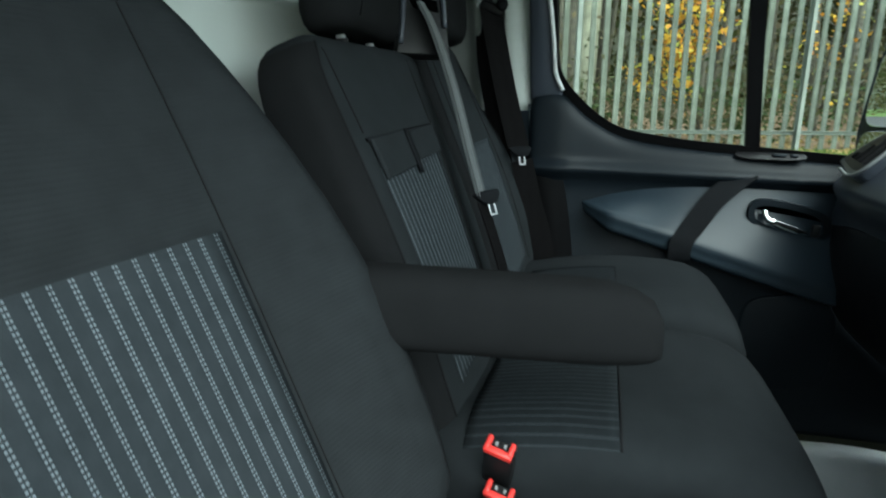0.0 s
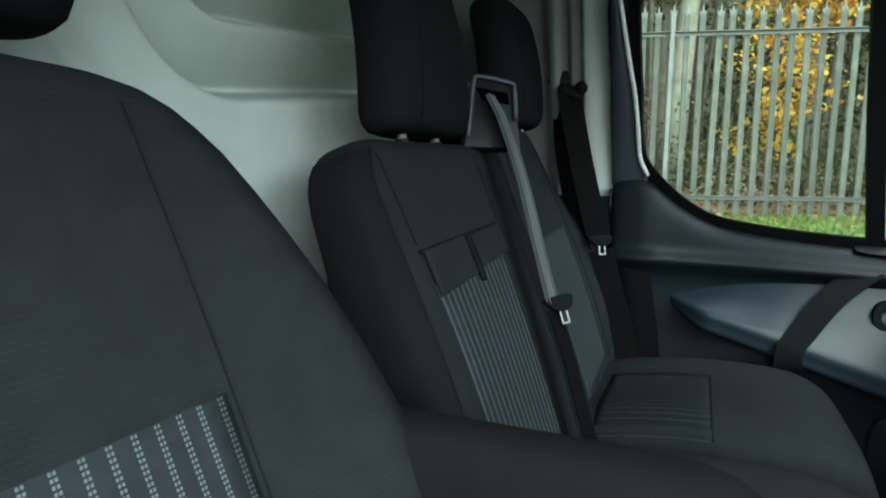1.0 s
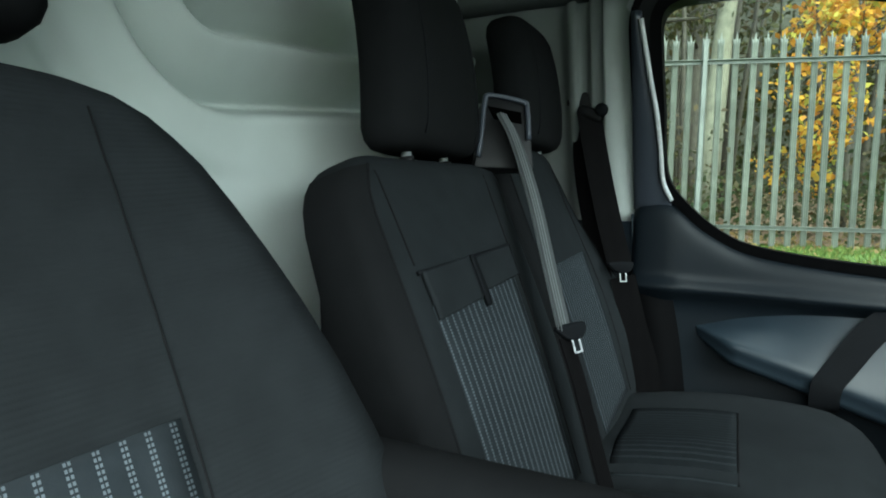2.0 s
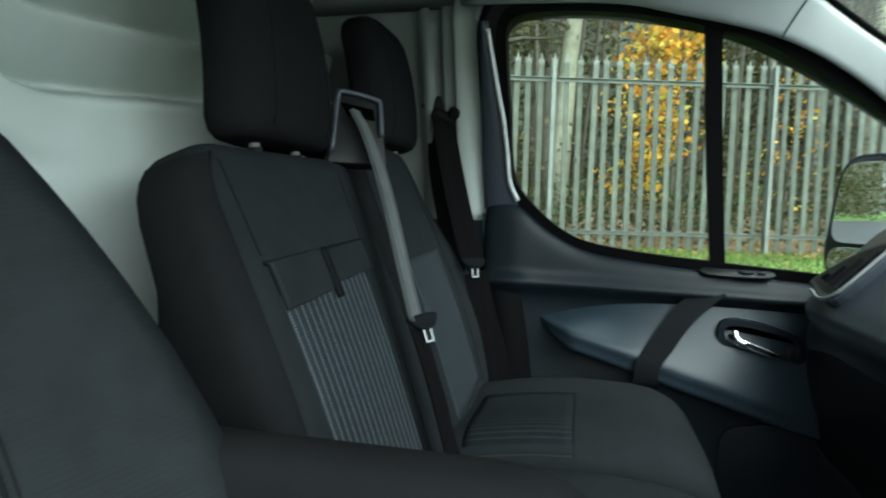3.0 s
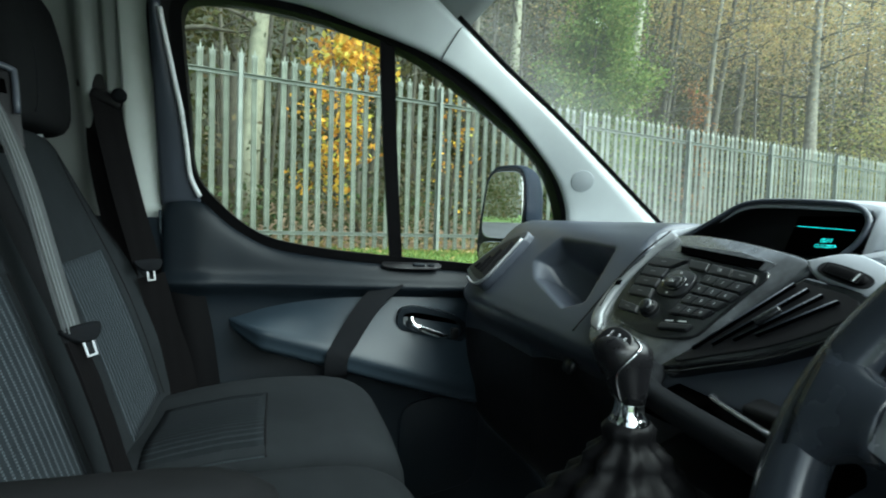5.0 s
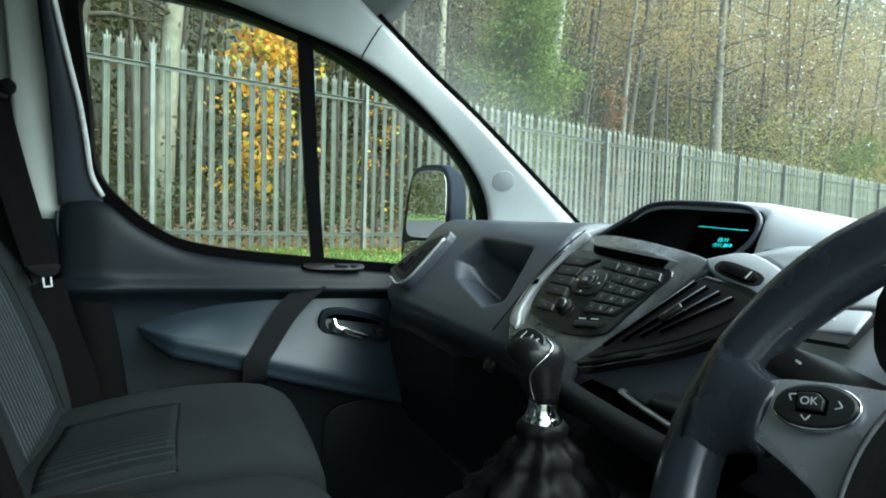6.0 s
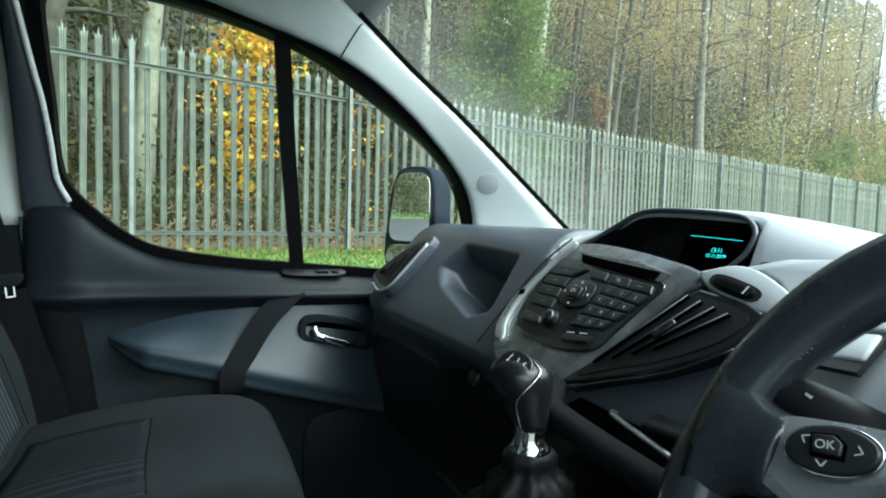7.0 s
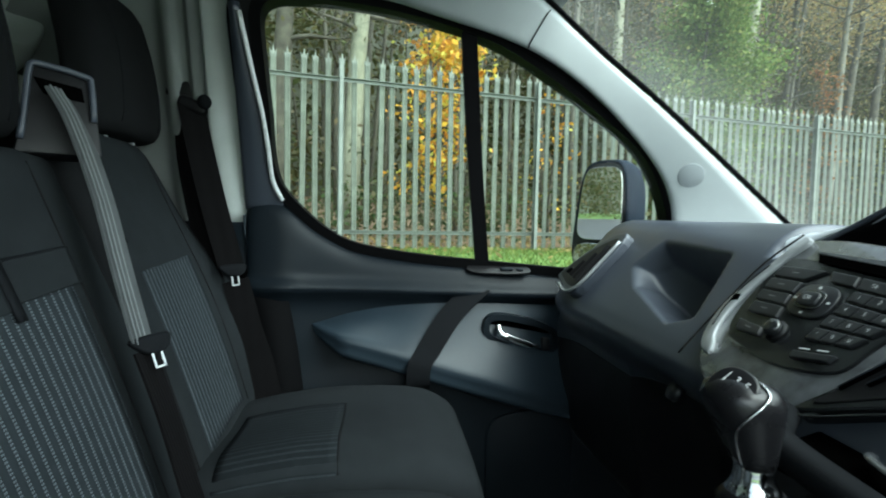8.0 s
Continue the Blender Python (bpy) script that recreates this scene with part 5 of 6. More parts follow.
part("instrument_cowl", loft(cowl), M_BLACK, dash, "black instrument cowl")

# lower console: gear bracket, tray
con = []
for s in (0, 0.25, 0.5, 0.75, 1.0):
    w = 0.105 + 0.05 * s
    x, z = 0.475 + 0.24 * s, 1.115 + 0.035 * math.sin(math.pi * s * 0.5)
    con.append([(x + 0.02 * (b / 0.2), -0.190 + 0.05 * s + a, z - 0.19 + b) for a, b in oval(w, 0.19, 28, 4)])
part("gear_console", loft(con), M_BLACK, dash, "dark grey gear lever console")
side = smooth_line([(0.612, -0.060, 1.206), (0.590, -0.082, 1.205), (0.574, -0.105, 1.201), (0.566, -0.180, 1.197), (0.556, -0.275, 1.196)], 6)
part("console_rail", tube(side, 0.017, 14, 0.7, (0.3, 0, 1), 2.6), M_STRAP, dash, "dark rounded console rail")
# closed slab; the shade inside the tray is put into its colour
part("tray", box(0.085, 0.21, 0.016, bevel=0.005, m=pose(0.632, -0.185, 1.188, 0, -14, 5)), M_SLOT, dash, "open tray slab, blackened for the shade inside")
lip = smooth_line([(0.622, -0.145, 1.203), (0.615, -0.155, 1.203), (0.606, -0.190, 1.202), (0.596, -0.240, 1.200)], 6)
part("tray_lip", tube(lip, 0.0048, 10, 0.6, (0.3, 0, 1)), M_PIANO, dash, "satin grey tray lip")
part("tray_insert", box(0.034, 0.075, 0.022, bevel=0.006, m=pose(0.640, -0.215, 1.200, 0, -14, 5)), M_BLACK, dash)
part("ignition_ring", tube([(0.648, 0.175, 1.150), (0.640, 0.175, 1.155)], 0.013, 32, up=(0, 1, 0)), M_KEY, dash, "black socket ring")

# gear lever
gear = thing("gear_lever", "black gear lever with chrome collar and leather gaiter", "gear lever", at=(0.500, -0.188, 1.150))
kn = []
for s, rx, ry in ((0, 0.011, 0.012), (0.12, 0.0135, 0.0145), (0.35, 0.0175, 0.018), (0.6, 0.022, 0.0225), (0.78, 0.0235, 0.0240), (0.90, 0.020, 0.021), (0.97, 0.013, 0.014), (1.0, 0.005, 0.006)):
    kn.append([(a - 0.010 * s, b + 0.006 * s, 0.068 + 0.056 * s) for a, b in oval(rx, ry, 28, 2.4)])
knob = part("knob", loft(kn), M_KNOB, gear)
cz_ = Vector((-0.60, -0.38, 0.70)).normalized()
cx_ = (Vector((0, -1, 0)) + cz_ * cz_.y).normalized()
cy_ = cz_.cross(cx_)
cc_ = Vector((-0.0085, 0.005, 0.1065)) + cz_ * 0.0172
cap = Matrix(((cx_.x, cy_.x, cz_.x, cc_.x), (cx_.y, cy_.y, cz_.y, cc_.y), (cx_.z, cy_.z, cz_.z, cc_.z), (0, 0, 0, 1)))
part("shift_plate", prism([cap @ Vector((a, b, -0.003)) for a, b in oval(0.0158, 0.0150, 28, 2.3)], cap.to_3x3() @ Vector((0, 0, 0.0046)), 0.0020), M_KNOB, knob, "gloss black shift pattern plate")
for words, dx, dy in (("1", -0.007, 0.0055), ("3", 0.0, 0.0055), ("5", 0.007, 0.0055), ("2", -0.007, -0.0055), ("4", 0.0, -0.0055), ("6", 0.007, -0.0055)):
    part("shift_figure", text_mesh(words, 0.0070, cap @ pose(dx, dy, 0.0022)), M_INK, knob, smooth=False, normals=False)
bm = box(0.0145, 0.0007, 0.0004, m=cap @ pose(0, 0, 0.0022))
for dx in (-0.007, 0, 0.007):
    box(0.0007, 0.006, 0.0004, m=cap @ pose(dx, 0, 0.0022), bm=bm)
part("shift_lines", bm, M_INK, knob, smooth=False)
cl = []
for ang, z, rho in ((62, 0.1235, 0.0135), (48, 0.1180, 0.0225), (28, 0.1120, 0.0252), (6, 0.1040, 0.0248), (-10, 0.0960, 0.0226), (-18, 0.0880, 0.0200), (-22, 0.0790, 0.0172), (-24, 0.0720, 0.0148)):
    k = (z - 0.068) / 0.056
    u_, v_ = math.cos(radians(ang)), math.sin(radians(ang))
    cl.append((-0.010 * k + rho * (-0.58 * u_ + 0.82 * v_), 0.006 * k + rho * (-0.82 * u_ - 0.57 * v_), z))
cl = smooth_line(cl, 5)
part("chrome_line", tube(cl, 0.0009, 8, up=(0, 1, 0)), M_CHROME, knob, "chrome edge line")
part("collar", loft([[(a, b, z) for a, b in oval(r, r, 28, 2)] for z, r in ((0.044, 0.0150), (0.046, 0.0168), (0.053, 0.0168), (0.056, 0.0145), (0.060, 0.0128), (0.066, 0.0120), (0.074, 0.0120))]), M_CHROME, gear, "bright chrome collar")
gt = []
for k in range(15):
    s = k / 14
    r0 = 0.016 + 0.052 * s ** 1.5
    gt.append([((r0 * (1 + 0.10 * math.sin(9 * t + 2.2 * s) * min(1, s * 3)) + 0.003 * math.sin(22 * s)) * math.cos(t) * 1.15, (r0 * (1 + 0.10 * math.sin(9 * t + 2.2 * s) * min(1, s * 3)) + 0.003 * math.sin(22 * s)) * math.sin(t), 0.052 - 0.075 * s) for t in [2 * math.pi * i / 56 for i in range(56)]])
part("gaiter", loft(gt), M_GAITER, gear, "pleated black leather gaiter")

# steering wheel
wheel = thing("steering_wheel", "black leather steering wheel with silver spokes and keys", "steering wheel", at=(0.537, -0.505, 1.238))
WM = pose(0, 0, 0, 0, 28, 0)                # its own axes: y across, z up the rim, -x to the driver
N = 96
rimr = []
for i in range(N):
    t = 2 * math.pi * i / N
    c = Vector((0, math.cos(t) * 0.1835, math.sin(t) * 0.1835))
    e = Vector((0, math.cos(t), math.sin(t)))
    grip = 1.0 + 0.10 * sum(math.exp(-((math.degrees(t) - g) / 13) ** 2) for g in (40, 140))
    rimr.append([c + e * a * grip + Vector((b * grip, 0, 0)) for a, b in oval(0.0190, 0.0170, 20, 2.2)])
bm = loft(rimr + [rimr[0]], False)
bmesh.ops.remove_doubles(bm, verts=bm.verts, dist=1e-5)
part("rim", bm, M_LEATHER, wheel, matrix=WM)
jig = random.Random(3)
for i in range(26):
    t = radians(27 + 0.95 * i + jig.uniform(-0.25, 0.25))
    c = Vector((-0.007, math.cos(t) * 0.1660, math.sin(t) * 0.1660))
    e, f = Vector((0, -math.sin(t), math.cos(t))), Vector((0, math.cos(t), math.sin(t)))
    part("stitch", tube([c - f * jig.uniform(0.0, 0.002) + e * 0.0008, c + f * jig.uniform(0.001, 0.003) - e * 0.0008 + Vector((-0.002, 0, 0))], 0.0006, 6, up=(1, 0, 0)), M_STITCH if i % 5 == 0 else M_LEATHER, wheel, matrix=WM)
HUB = [(0.000, 0.066), (0.040, 0.064), (0.064, 0.056), (0.078, 0.036), (0.084, 0.004), (0.080, -0.034), (0.062, -0.066), (0.030, -0.082), (0.000, -0.085)]
HUB = [(y * 0.92, z) for y, z in HUB]
HUB = HUB + [(-y, z) for y, z in HUB[-2:0:-1]]
hub_line = [(p.x, p.y) for p in smooth_line([(y, z, 0) for y, z in HUB + HUB[:1]], 5)][:-1]
hub = [[(x, y * f, -0.008 + (z + 0.008) * f) for y, z in hub_line] for x, f in ((0.010, 1.0), (-0.022, 1.0), (-0.034, 0.97), (-0.041, 0.90), (-0.046, 0.72), (-0.048, 0.40), (-0.0485, 0.05))]
cover_ = part("airbag_cover", loft(hub), M_GRAIN, wheel, "black grained airbag cover", matrix=WM)
part("stitch_line", tube([Vector((-0.0418, y * 0.89, -0.008 + (z + 0.008) * 0.89)) for y, z in hub_line + hub_line[:1]], 0.0011, 6, up=(1, 0, 0)), M_STITCH, cover_, "grey stitched seam")
SPOKE = [(0.155, 0.014), (0.150, 0.030), (0.138, 0.041), (0.112, 0.046), (0.082, 0.049), (0.050, 0.048), (0.050, -0.050), (0.068, -0.046), (0.090, -0.016), (0.110, -0.006), (0.138, 0.003)]
for sg in (1, -1):
    boss = []
    for s, f in ((-0.10, 0.25), (-0.08, 0.62), (-0.04, 0.86), (0, 1.0), (0.12, 1.0), (0.25, 1.0), (0.38, 1.0), (0.5, 1.0), (0.62, 1.0), (0.75, 1.0), (0.88, 1.0), (1.0, 1.0)):
        r = max(0.0, s)
        boss.append([(-0.002 + b * f, sg * (0.138 + 0.044 * s), 0.020 + a * f) for a, b in oval(0.024 + 0.030 * r ** 2.2, 0.0165 + 0.0015 * r, 28, 2.3)])
    part("spoke_boss", loft(boss), M_LEATHER, wheel, "black leather spoke root", matrix=WM)
    plate = [(p.x, p.y) for p in smooth_line([(y, z, 0) for y, z in SPOKE + SPOKE[:1]], 4)][:-1]
    sharp(part("spoke", prism([(-0.006 - 0.10 * max(0.0, 0.13 - y), sg * y, z) for y, z in plate], (-0.008, 0, 0), 0.0012, 2), M_SPOKE, wheel, "dark satin spoke", smooth=True, matrix=WM), 35)
    KM = Matrix.Translation((-0.0205, sg * 0.107, 0.0300)) @ Matrix(((0, 0, -1, 0), (-1, 0, 0, 0), (0, 1, 0, 0), (0, 0, 0, 1))) @ pose(0, 0, 0, 0, 4 * sg, 15 * sg)
    part("key_bezel", prism([KM @ Vector((a, b, -0.003)) for a, b in oval(0.0222, 0.0132, 40, 2.1)], KM.to_3x3() @ Vector((0, 0, 0.005)), 0.001), M_CHROME, wheel, "chrome key bezel", matrix=WM)
    part("key_pad", prism([KM @ Vector((a, b, 0.0)) for a, b in oval(0.0208, 0.0118, 40, 2.1)], KM.to_3x3() @ Vector((0, 0, 0.0038)), 0.0015), M_KEY, wheel, "black wheel key pad", matrix=WM)
    part("key_gap", prism([KM @ Vector((a - 0.001, b + 0.0010, 0.003)) for a, b in ((-0.0076, 0.0066), (0.0040, 0.0066), (0.0088, 0.0018), (0.0080, -0.0062), (-0.0072, -0.0050))], KM.to_3x3() @ Vector((0, 0, 0.0012))), M_SLOT, wheel, "black key gap", smooth=False, matrix=WM)
    part("ok_key", prism([KM @ Vector((a - 0.001, b + 0.0012, 0.003)) for a, b in ((-0.0064, 0.0054), (0.0034, 0.0054), (0.0072, 0.0016), (0.0066, -0.0046), (-0.0062, -0.0036))], KM.to_3x3() @ Vector((0, 0, 0.0030)), 0.0008), M_KEY, wheel, matrix=WM)
    if sg == 1:
        part("legend", text_mesh("OK", 0.0062, KM @ pose(-0.001, 0.0014, 0.0063)), M_INK, wheel, smooth=False, matrix=WM, normals=False)
        for ang, px, py in ((270, -0.003, -0.0082), (150, -0.0122, 0.0052), (-20, 0.0140, 0.0)):
            am = KM @ pose(px, py, 0.0040) @ Matrix.Rotation(radians(ang), 4, "Z")
            b2 = box(0.0036, 0.00055, 0.0006, m=am @ pose(-0.0012, 0.0012, 0.0, 0, 0, -38))
            box(0.0036, 0.00055, 0.0006, m=am @ pose(-0.0012, -0.0012, 0.0, 0, 0, 38), bm=b2)
            part("legend", b2, M_INK, wheel, smooth=False, matrix=WM)
part("lower_spoke", loft([[(0.004 + b, a, -0.07 - 0.105 * s) for a, b in oval(0.030 - 0.012 * s, 0.009, 20, 3)] for s in (0, 0.5, 1.0)]), M_SPOKE, wheel, matrix=WM)
part("column_shroud", loft([[(0.03 + 0.14 * s, a, b - 0.02) for a, b in oval(0.060 + 0.01 * s, 0.055, 28, 3)] for s in (0, 0.5, 1.0)]), M_BLACK, wheel, "black column shroud", matrix=WM)
stalk = thing("indicator_stalk", "black column stalk with pale symbols", "stalk", at=(0.60, -0.42, 1.255))
pts = smooth_line([(0.02, -0.03, 0.0), (-0.010, 0.010, 0.010), (-0.022, 0.050, 0.022), (-0.026, 0.085, 0.030)], 6)
part("lever", tube(pts, [0.011 + 0.008 * math.sin(math.pi * 0.85 * k / (len(pts) - 1)) for k in range(len(pts))], 14, 0.75), M_BLACK, stalk)
part("symbol", box(0.0006, 0.004, 0.0015, m=Matrix.Translation((-0.036, 0.055, 0.034)) @ pose(0, 0, 0, 20, 20, 0)), M_INK, stalk, smooth=False)

# door mirror, outside the passenger window
mir = thing("door_mirror", "dark door mirror with a large and a small glass", "door mirror", at=(0.866, 1.0, 1.378))
MM = Matrix(((0.535, 0.0, -0.845, 0.0), (-0.845, 0.0, -0.535, 0.0), (0.0, 1.0, 0.0, 0.0), (0, 0, 0, 1)))      # across, up, out of the glass
slant = lambda a, b: a + (0.14 * b if a < 0 else 0.0)
shell = []
for c, f in ((0.012, 0.97), (0.016, 1.0), (0.0, 1.02), (-0.03, 1.03), (-0.07, 0.97), (-0.10, 0.80), (-0.115, 0.5), (-0.118, 0.1)):
    shell.append([MM @ Vector((slant(a, b) * f, b * f, c)) for a, b in oval(0.080, 0.150, 40, 4.2)])
part("housing", loft(shell, True), M_HOUSING, mir)
part("mirror_back", prism([MM @ Vector((slant(a, b), b, 0.0135)) for a, b in oval(0.076, 0.143, 40, 4.2)], MM.to_3x3() @ Vector((0, 0, 0.002))), M_BLACK, mir, smooth=False)
part("glass", prism([MM @ Vector((slant(a, b + 0.035), b + 0.035, 0.017)) for a, b in oval(0.070, 0.098, 40, 5)], MM.to_3x3() @ Vector((0, 0, 0.002)), 0.0008), M_MIRROR, mir, "large mirror glass", smooth=False)
part("glass", prism([MM @ pose(0, 0, 0, -6, 0, 0) @ Vector((slant(a, b - 0.104), b - 0.104, 0.006)) for a, b in oval(0.066, 0.030, 36, 4)], MM.to_3x3() @ Vector((0, 0, 0.002)), 0.0008), M_MIRROR, mir, "small wide-angle mirror glass", smooth=False)
part("arm", tube([(0.05, -0.02, -0.06), (0.07, -0.08, -0.08), (0.08, -0.155, -0.10)], [0.04, 0.035, 0.035], 16, 0.6), M_HOUSING, mir)

# ================= outside =================
def ground_z(x, y):
    d = (y - 7.45) * math.cos(radians(14.75)) - (x - 2.42) * math.sin(radians(14.75))
    t = max(0.0, min(1.0, (d + 5.2) / 4.6))
    bank = 0.89 * t * t * (3 - 2 * t)
    return bank + 0.03 * noise.noise((x * 0.5, y * 0.5, 0)) * t + max(0.0, d) * 0.05


def axis_steps(lo, hi, fine_lo, fine_hi, step):
    a = [lo, lo * 0.6, lo * 0.35, lo * 0.2]
    k = fine_lo
    while k <= fine_hi:
        a.append(k)
        k += step
    return a + [hi * 0.2, hi * 0.35, hi * 0.6, hi]


gx, gy = axis_steps(-900, 900, -40, 60, 0.8), axis_steps(-900, 900, -30, 50, 0.5)
bm = bmesh.new()
gv = [[bm.verts.new((x, y, ground_z(x, y))) for y in gy] for x in gx]
for i in range(len(gx) - 1):
    for j in range(len(gy) - 1):
        bm.faces.new((gv[i][j], gv[i + 1][j], gv[i + 1][j + 1], gv[i][j + 1]))
grd = part("ground", bm, M_GRASS)
tagged(grd, "damp green grass verge rising to the fence", "grass", kind="structure")
rd = part("road", prism([(-300, -12, 0.012), (300, -12, 0.012), (300, 3.0, 0.012), (-300, 3.0, 0.012)][::-1], (0, 0, -0.3)), M_ASPHALT, smooth=False)
tagged(rd, "wet dark asphalt under the van", "asphalt", kind="structure")

FU = Vector((math.cos(radians(14.75)), math.sin(radians(14.75)), 0))
FN = Vector((FU.y, -FU.x, 0))          # towards the van
F0 = Vector((2.42, 7.53, 0))
fence = thing("palisade_fence", "tall weathered galvanised steel palisade fence", "fence")


def pale_mesh(h):
    """A W-section pale with a three-pointed head."""
    sec = [(-0.034, 0.0), (-0.022, 0.018), (-0.009, 0.002), (0.0, 0.012), (0.009, 0.002), (0.022, 0.018), (0.034, 0.0)]
    bm = bmesh.new()
    lo = [bm.verts.new((a, b, 0)) for a, b in sec]
    hi = [bm.verts.new((a, b, h - 0.15)) for a, b in sec]
    tip = [bm.verts.new(p) for p in ((-0.042, 0.006, h - 0.050), (-0.026, 0.014, h - 0.085), (-0.012, 0.004, h - 0.070), (0.0, 0.010, h + 0.008), (0.012, 0.004, h - 0.070), (0.026, 0.014, h - 0.085), (0.042, 0.006, h - 0.050))]
    for a, b in ((lo, hi), (hi, tip)):
        for i in range(6):
            bm.faces.new((a[i], a[i + 1], b[i + 1], b[i]))
    ex = bmesh.ops.extrude_face_region(bm, geom=bm.faces[:])
    bmesh.ops.translate(bm, vec=(0, -0.004, 0), verts=[v for v in ex["geom"] if isinstance(v, bmesh.types.BMVert)])
    me = bpy.data.meshes.new("pale")
    bmesh.ops.recalc_face_normals(bm, faces=bm.faces)
    bm.to_mesh(me)
    bm.free()
    me.materials.append(M_STEEL)
    return me


PALE = pale_mesh(2.39)
U0, U1 = -10.0, 56.0
rot = Matrix.Rotation(radians(14.75 + 180), 4, "Z")
rng = random.Random(4)
n_pales = int((U1 - U0) / 0.1618)
far_pales = bmesh.new()
for i in range(n_pales):
    u = U0 + 0.1618 * i
    p = F0 + FU * u
    m = Matrix.Translation((p.x, p.y, 0.935 + rng.uniform(-0.012, 0.012))) @ rot @ pose(0, 0, 0, rng.uniform(-0.4, 0.4), rng.uniform(-0.5, 0.5), rng.uniform(-4, 4))
    if -7.5 < u < 38:
        ob = new("pale", PALE)
        ob.parent = fence
        ob.matrix_basis = m
    else:
        k = len(far_pales.verts)
        far_pales.from_mesh(PALE)
        far_pales.verts.ensure_lookup_table()
        bmesh.ops.transform(far_pales, matrix=m, verts=far_pales.verts[k:])
tagged(part("far_pale_row", far_pales, M_STEEL, fence, smooth=False), kind="stuff")
for z in (1.135, 3.0):
    a, b = F0 + FU * U0 + FN * 0.03, F0 + FU * U1 + FN * 0.03
    bm = bmesh.new()
    m = Matrix.Translation(((a.x + b.x) / 2, (a.y + b.y) / 2, z)) @ Matrix.Rotation(radians(14.75), 4, "Z")
    box(U1 - U0, 0.006, 0.045, m=m, bm=bm)
    box(U1 - U0, 0.045, 0.006, m=m @ pose(0, -0.02, 0.022), bm=bm)
    part("rail", bm, M_POST, fence, smooth=False)
k = -3
while F0.x + 2.75 * k < U1:
    p = F0 + FU * (2.75 * k) + FN * 0.062
    m = Matrix.Translation((p.x, p.y, 2.02)) @ Matrix.Rotation(radians(14.75), 4, "Z")
    bm = box(0.046, 0.006, 2.44, m=m @ pose(0, 0.04, 0))
    box(0.046, 0.006, 2.44, m=m @ pose(0, -0.04, 0), bm=bm)
    box(0.006, 0.08, 2.44, m=m, bm=bm)
    part("post", bm, M_POST, fence, smooth=False)
    k += 1

# ---- woods behind the fence ----
def leaf_mesh(name, centres, size, mat, seed, droop=0.5, length=1.7):
    """Many small folded leaves, one four-cornered face each, at the given places."""
    r = np.random.default_rng(seed)
    c = np.asarray(centres, dtype=float)
    n = len(c)
    d = r.normal(size=(n, 3))
    d[:, 2] -= droop
    d /= np.linalg.norm(d, axis=1)[:, None]
    e = np.cross(d, r.normal(size=(n, 3)))
    e /= np.linalg.norm(e, axis=1)[:, None] + 1e-9
    k = size * r.uniform(0.6, 1.35, (n, 1))
    nrm = np.cross(d, e)
    v = np.stack([c - d * k * length / 2, c + e * k * 0.5 + nrm * k * 0.15, c + d * k * length / 2, c - e * k * 0.5 + nrm * k * 0.15], 1).reshape(-1, 3)
    me = bpy.data.meshes.new(name)
    me.vertices.add(4 * n)
    me.vertices.foreach_set("co", v.ravel())
    me.loops.add(4 * n)
    me.loops.foreach_set("vertex_index", np.arange(4 * n, dtype=np.int32))
    me.polygons.add(n)
    me.polygons.foreach_set("loop_start", np.arange(0, 4 * n, 4, dtype=np.int32))
    me.update(calc_edges=True)
    me.validate()
    me.materials.append(mat)
    return me


def branch_line(r, start, way, length, steps=6, wander=0.18, lift=0.0):
    p, d, out = Vector(start), Vector(way).normalized(), [Vector(start)]
    for _ in range(steps):
        d = (d + Vector((r.uniform(-1, 1), r.uniform(-1, 1), r.uniform(-1, 1) + lift)) * wander).normalized()
        p = p + d * (length / steps)
        out.append(p.copy())
    return out


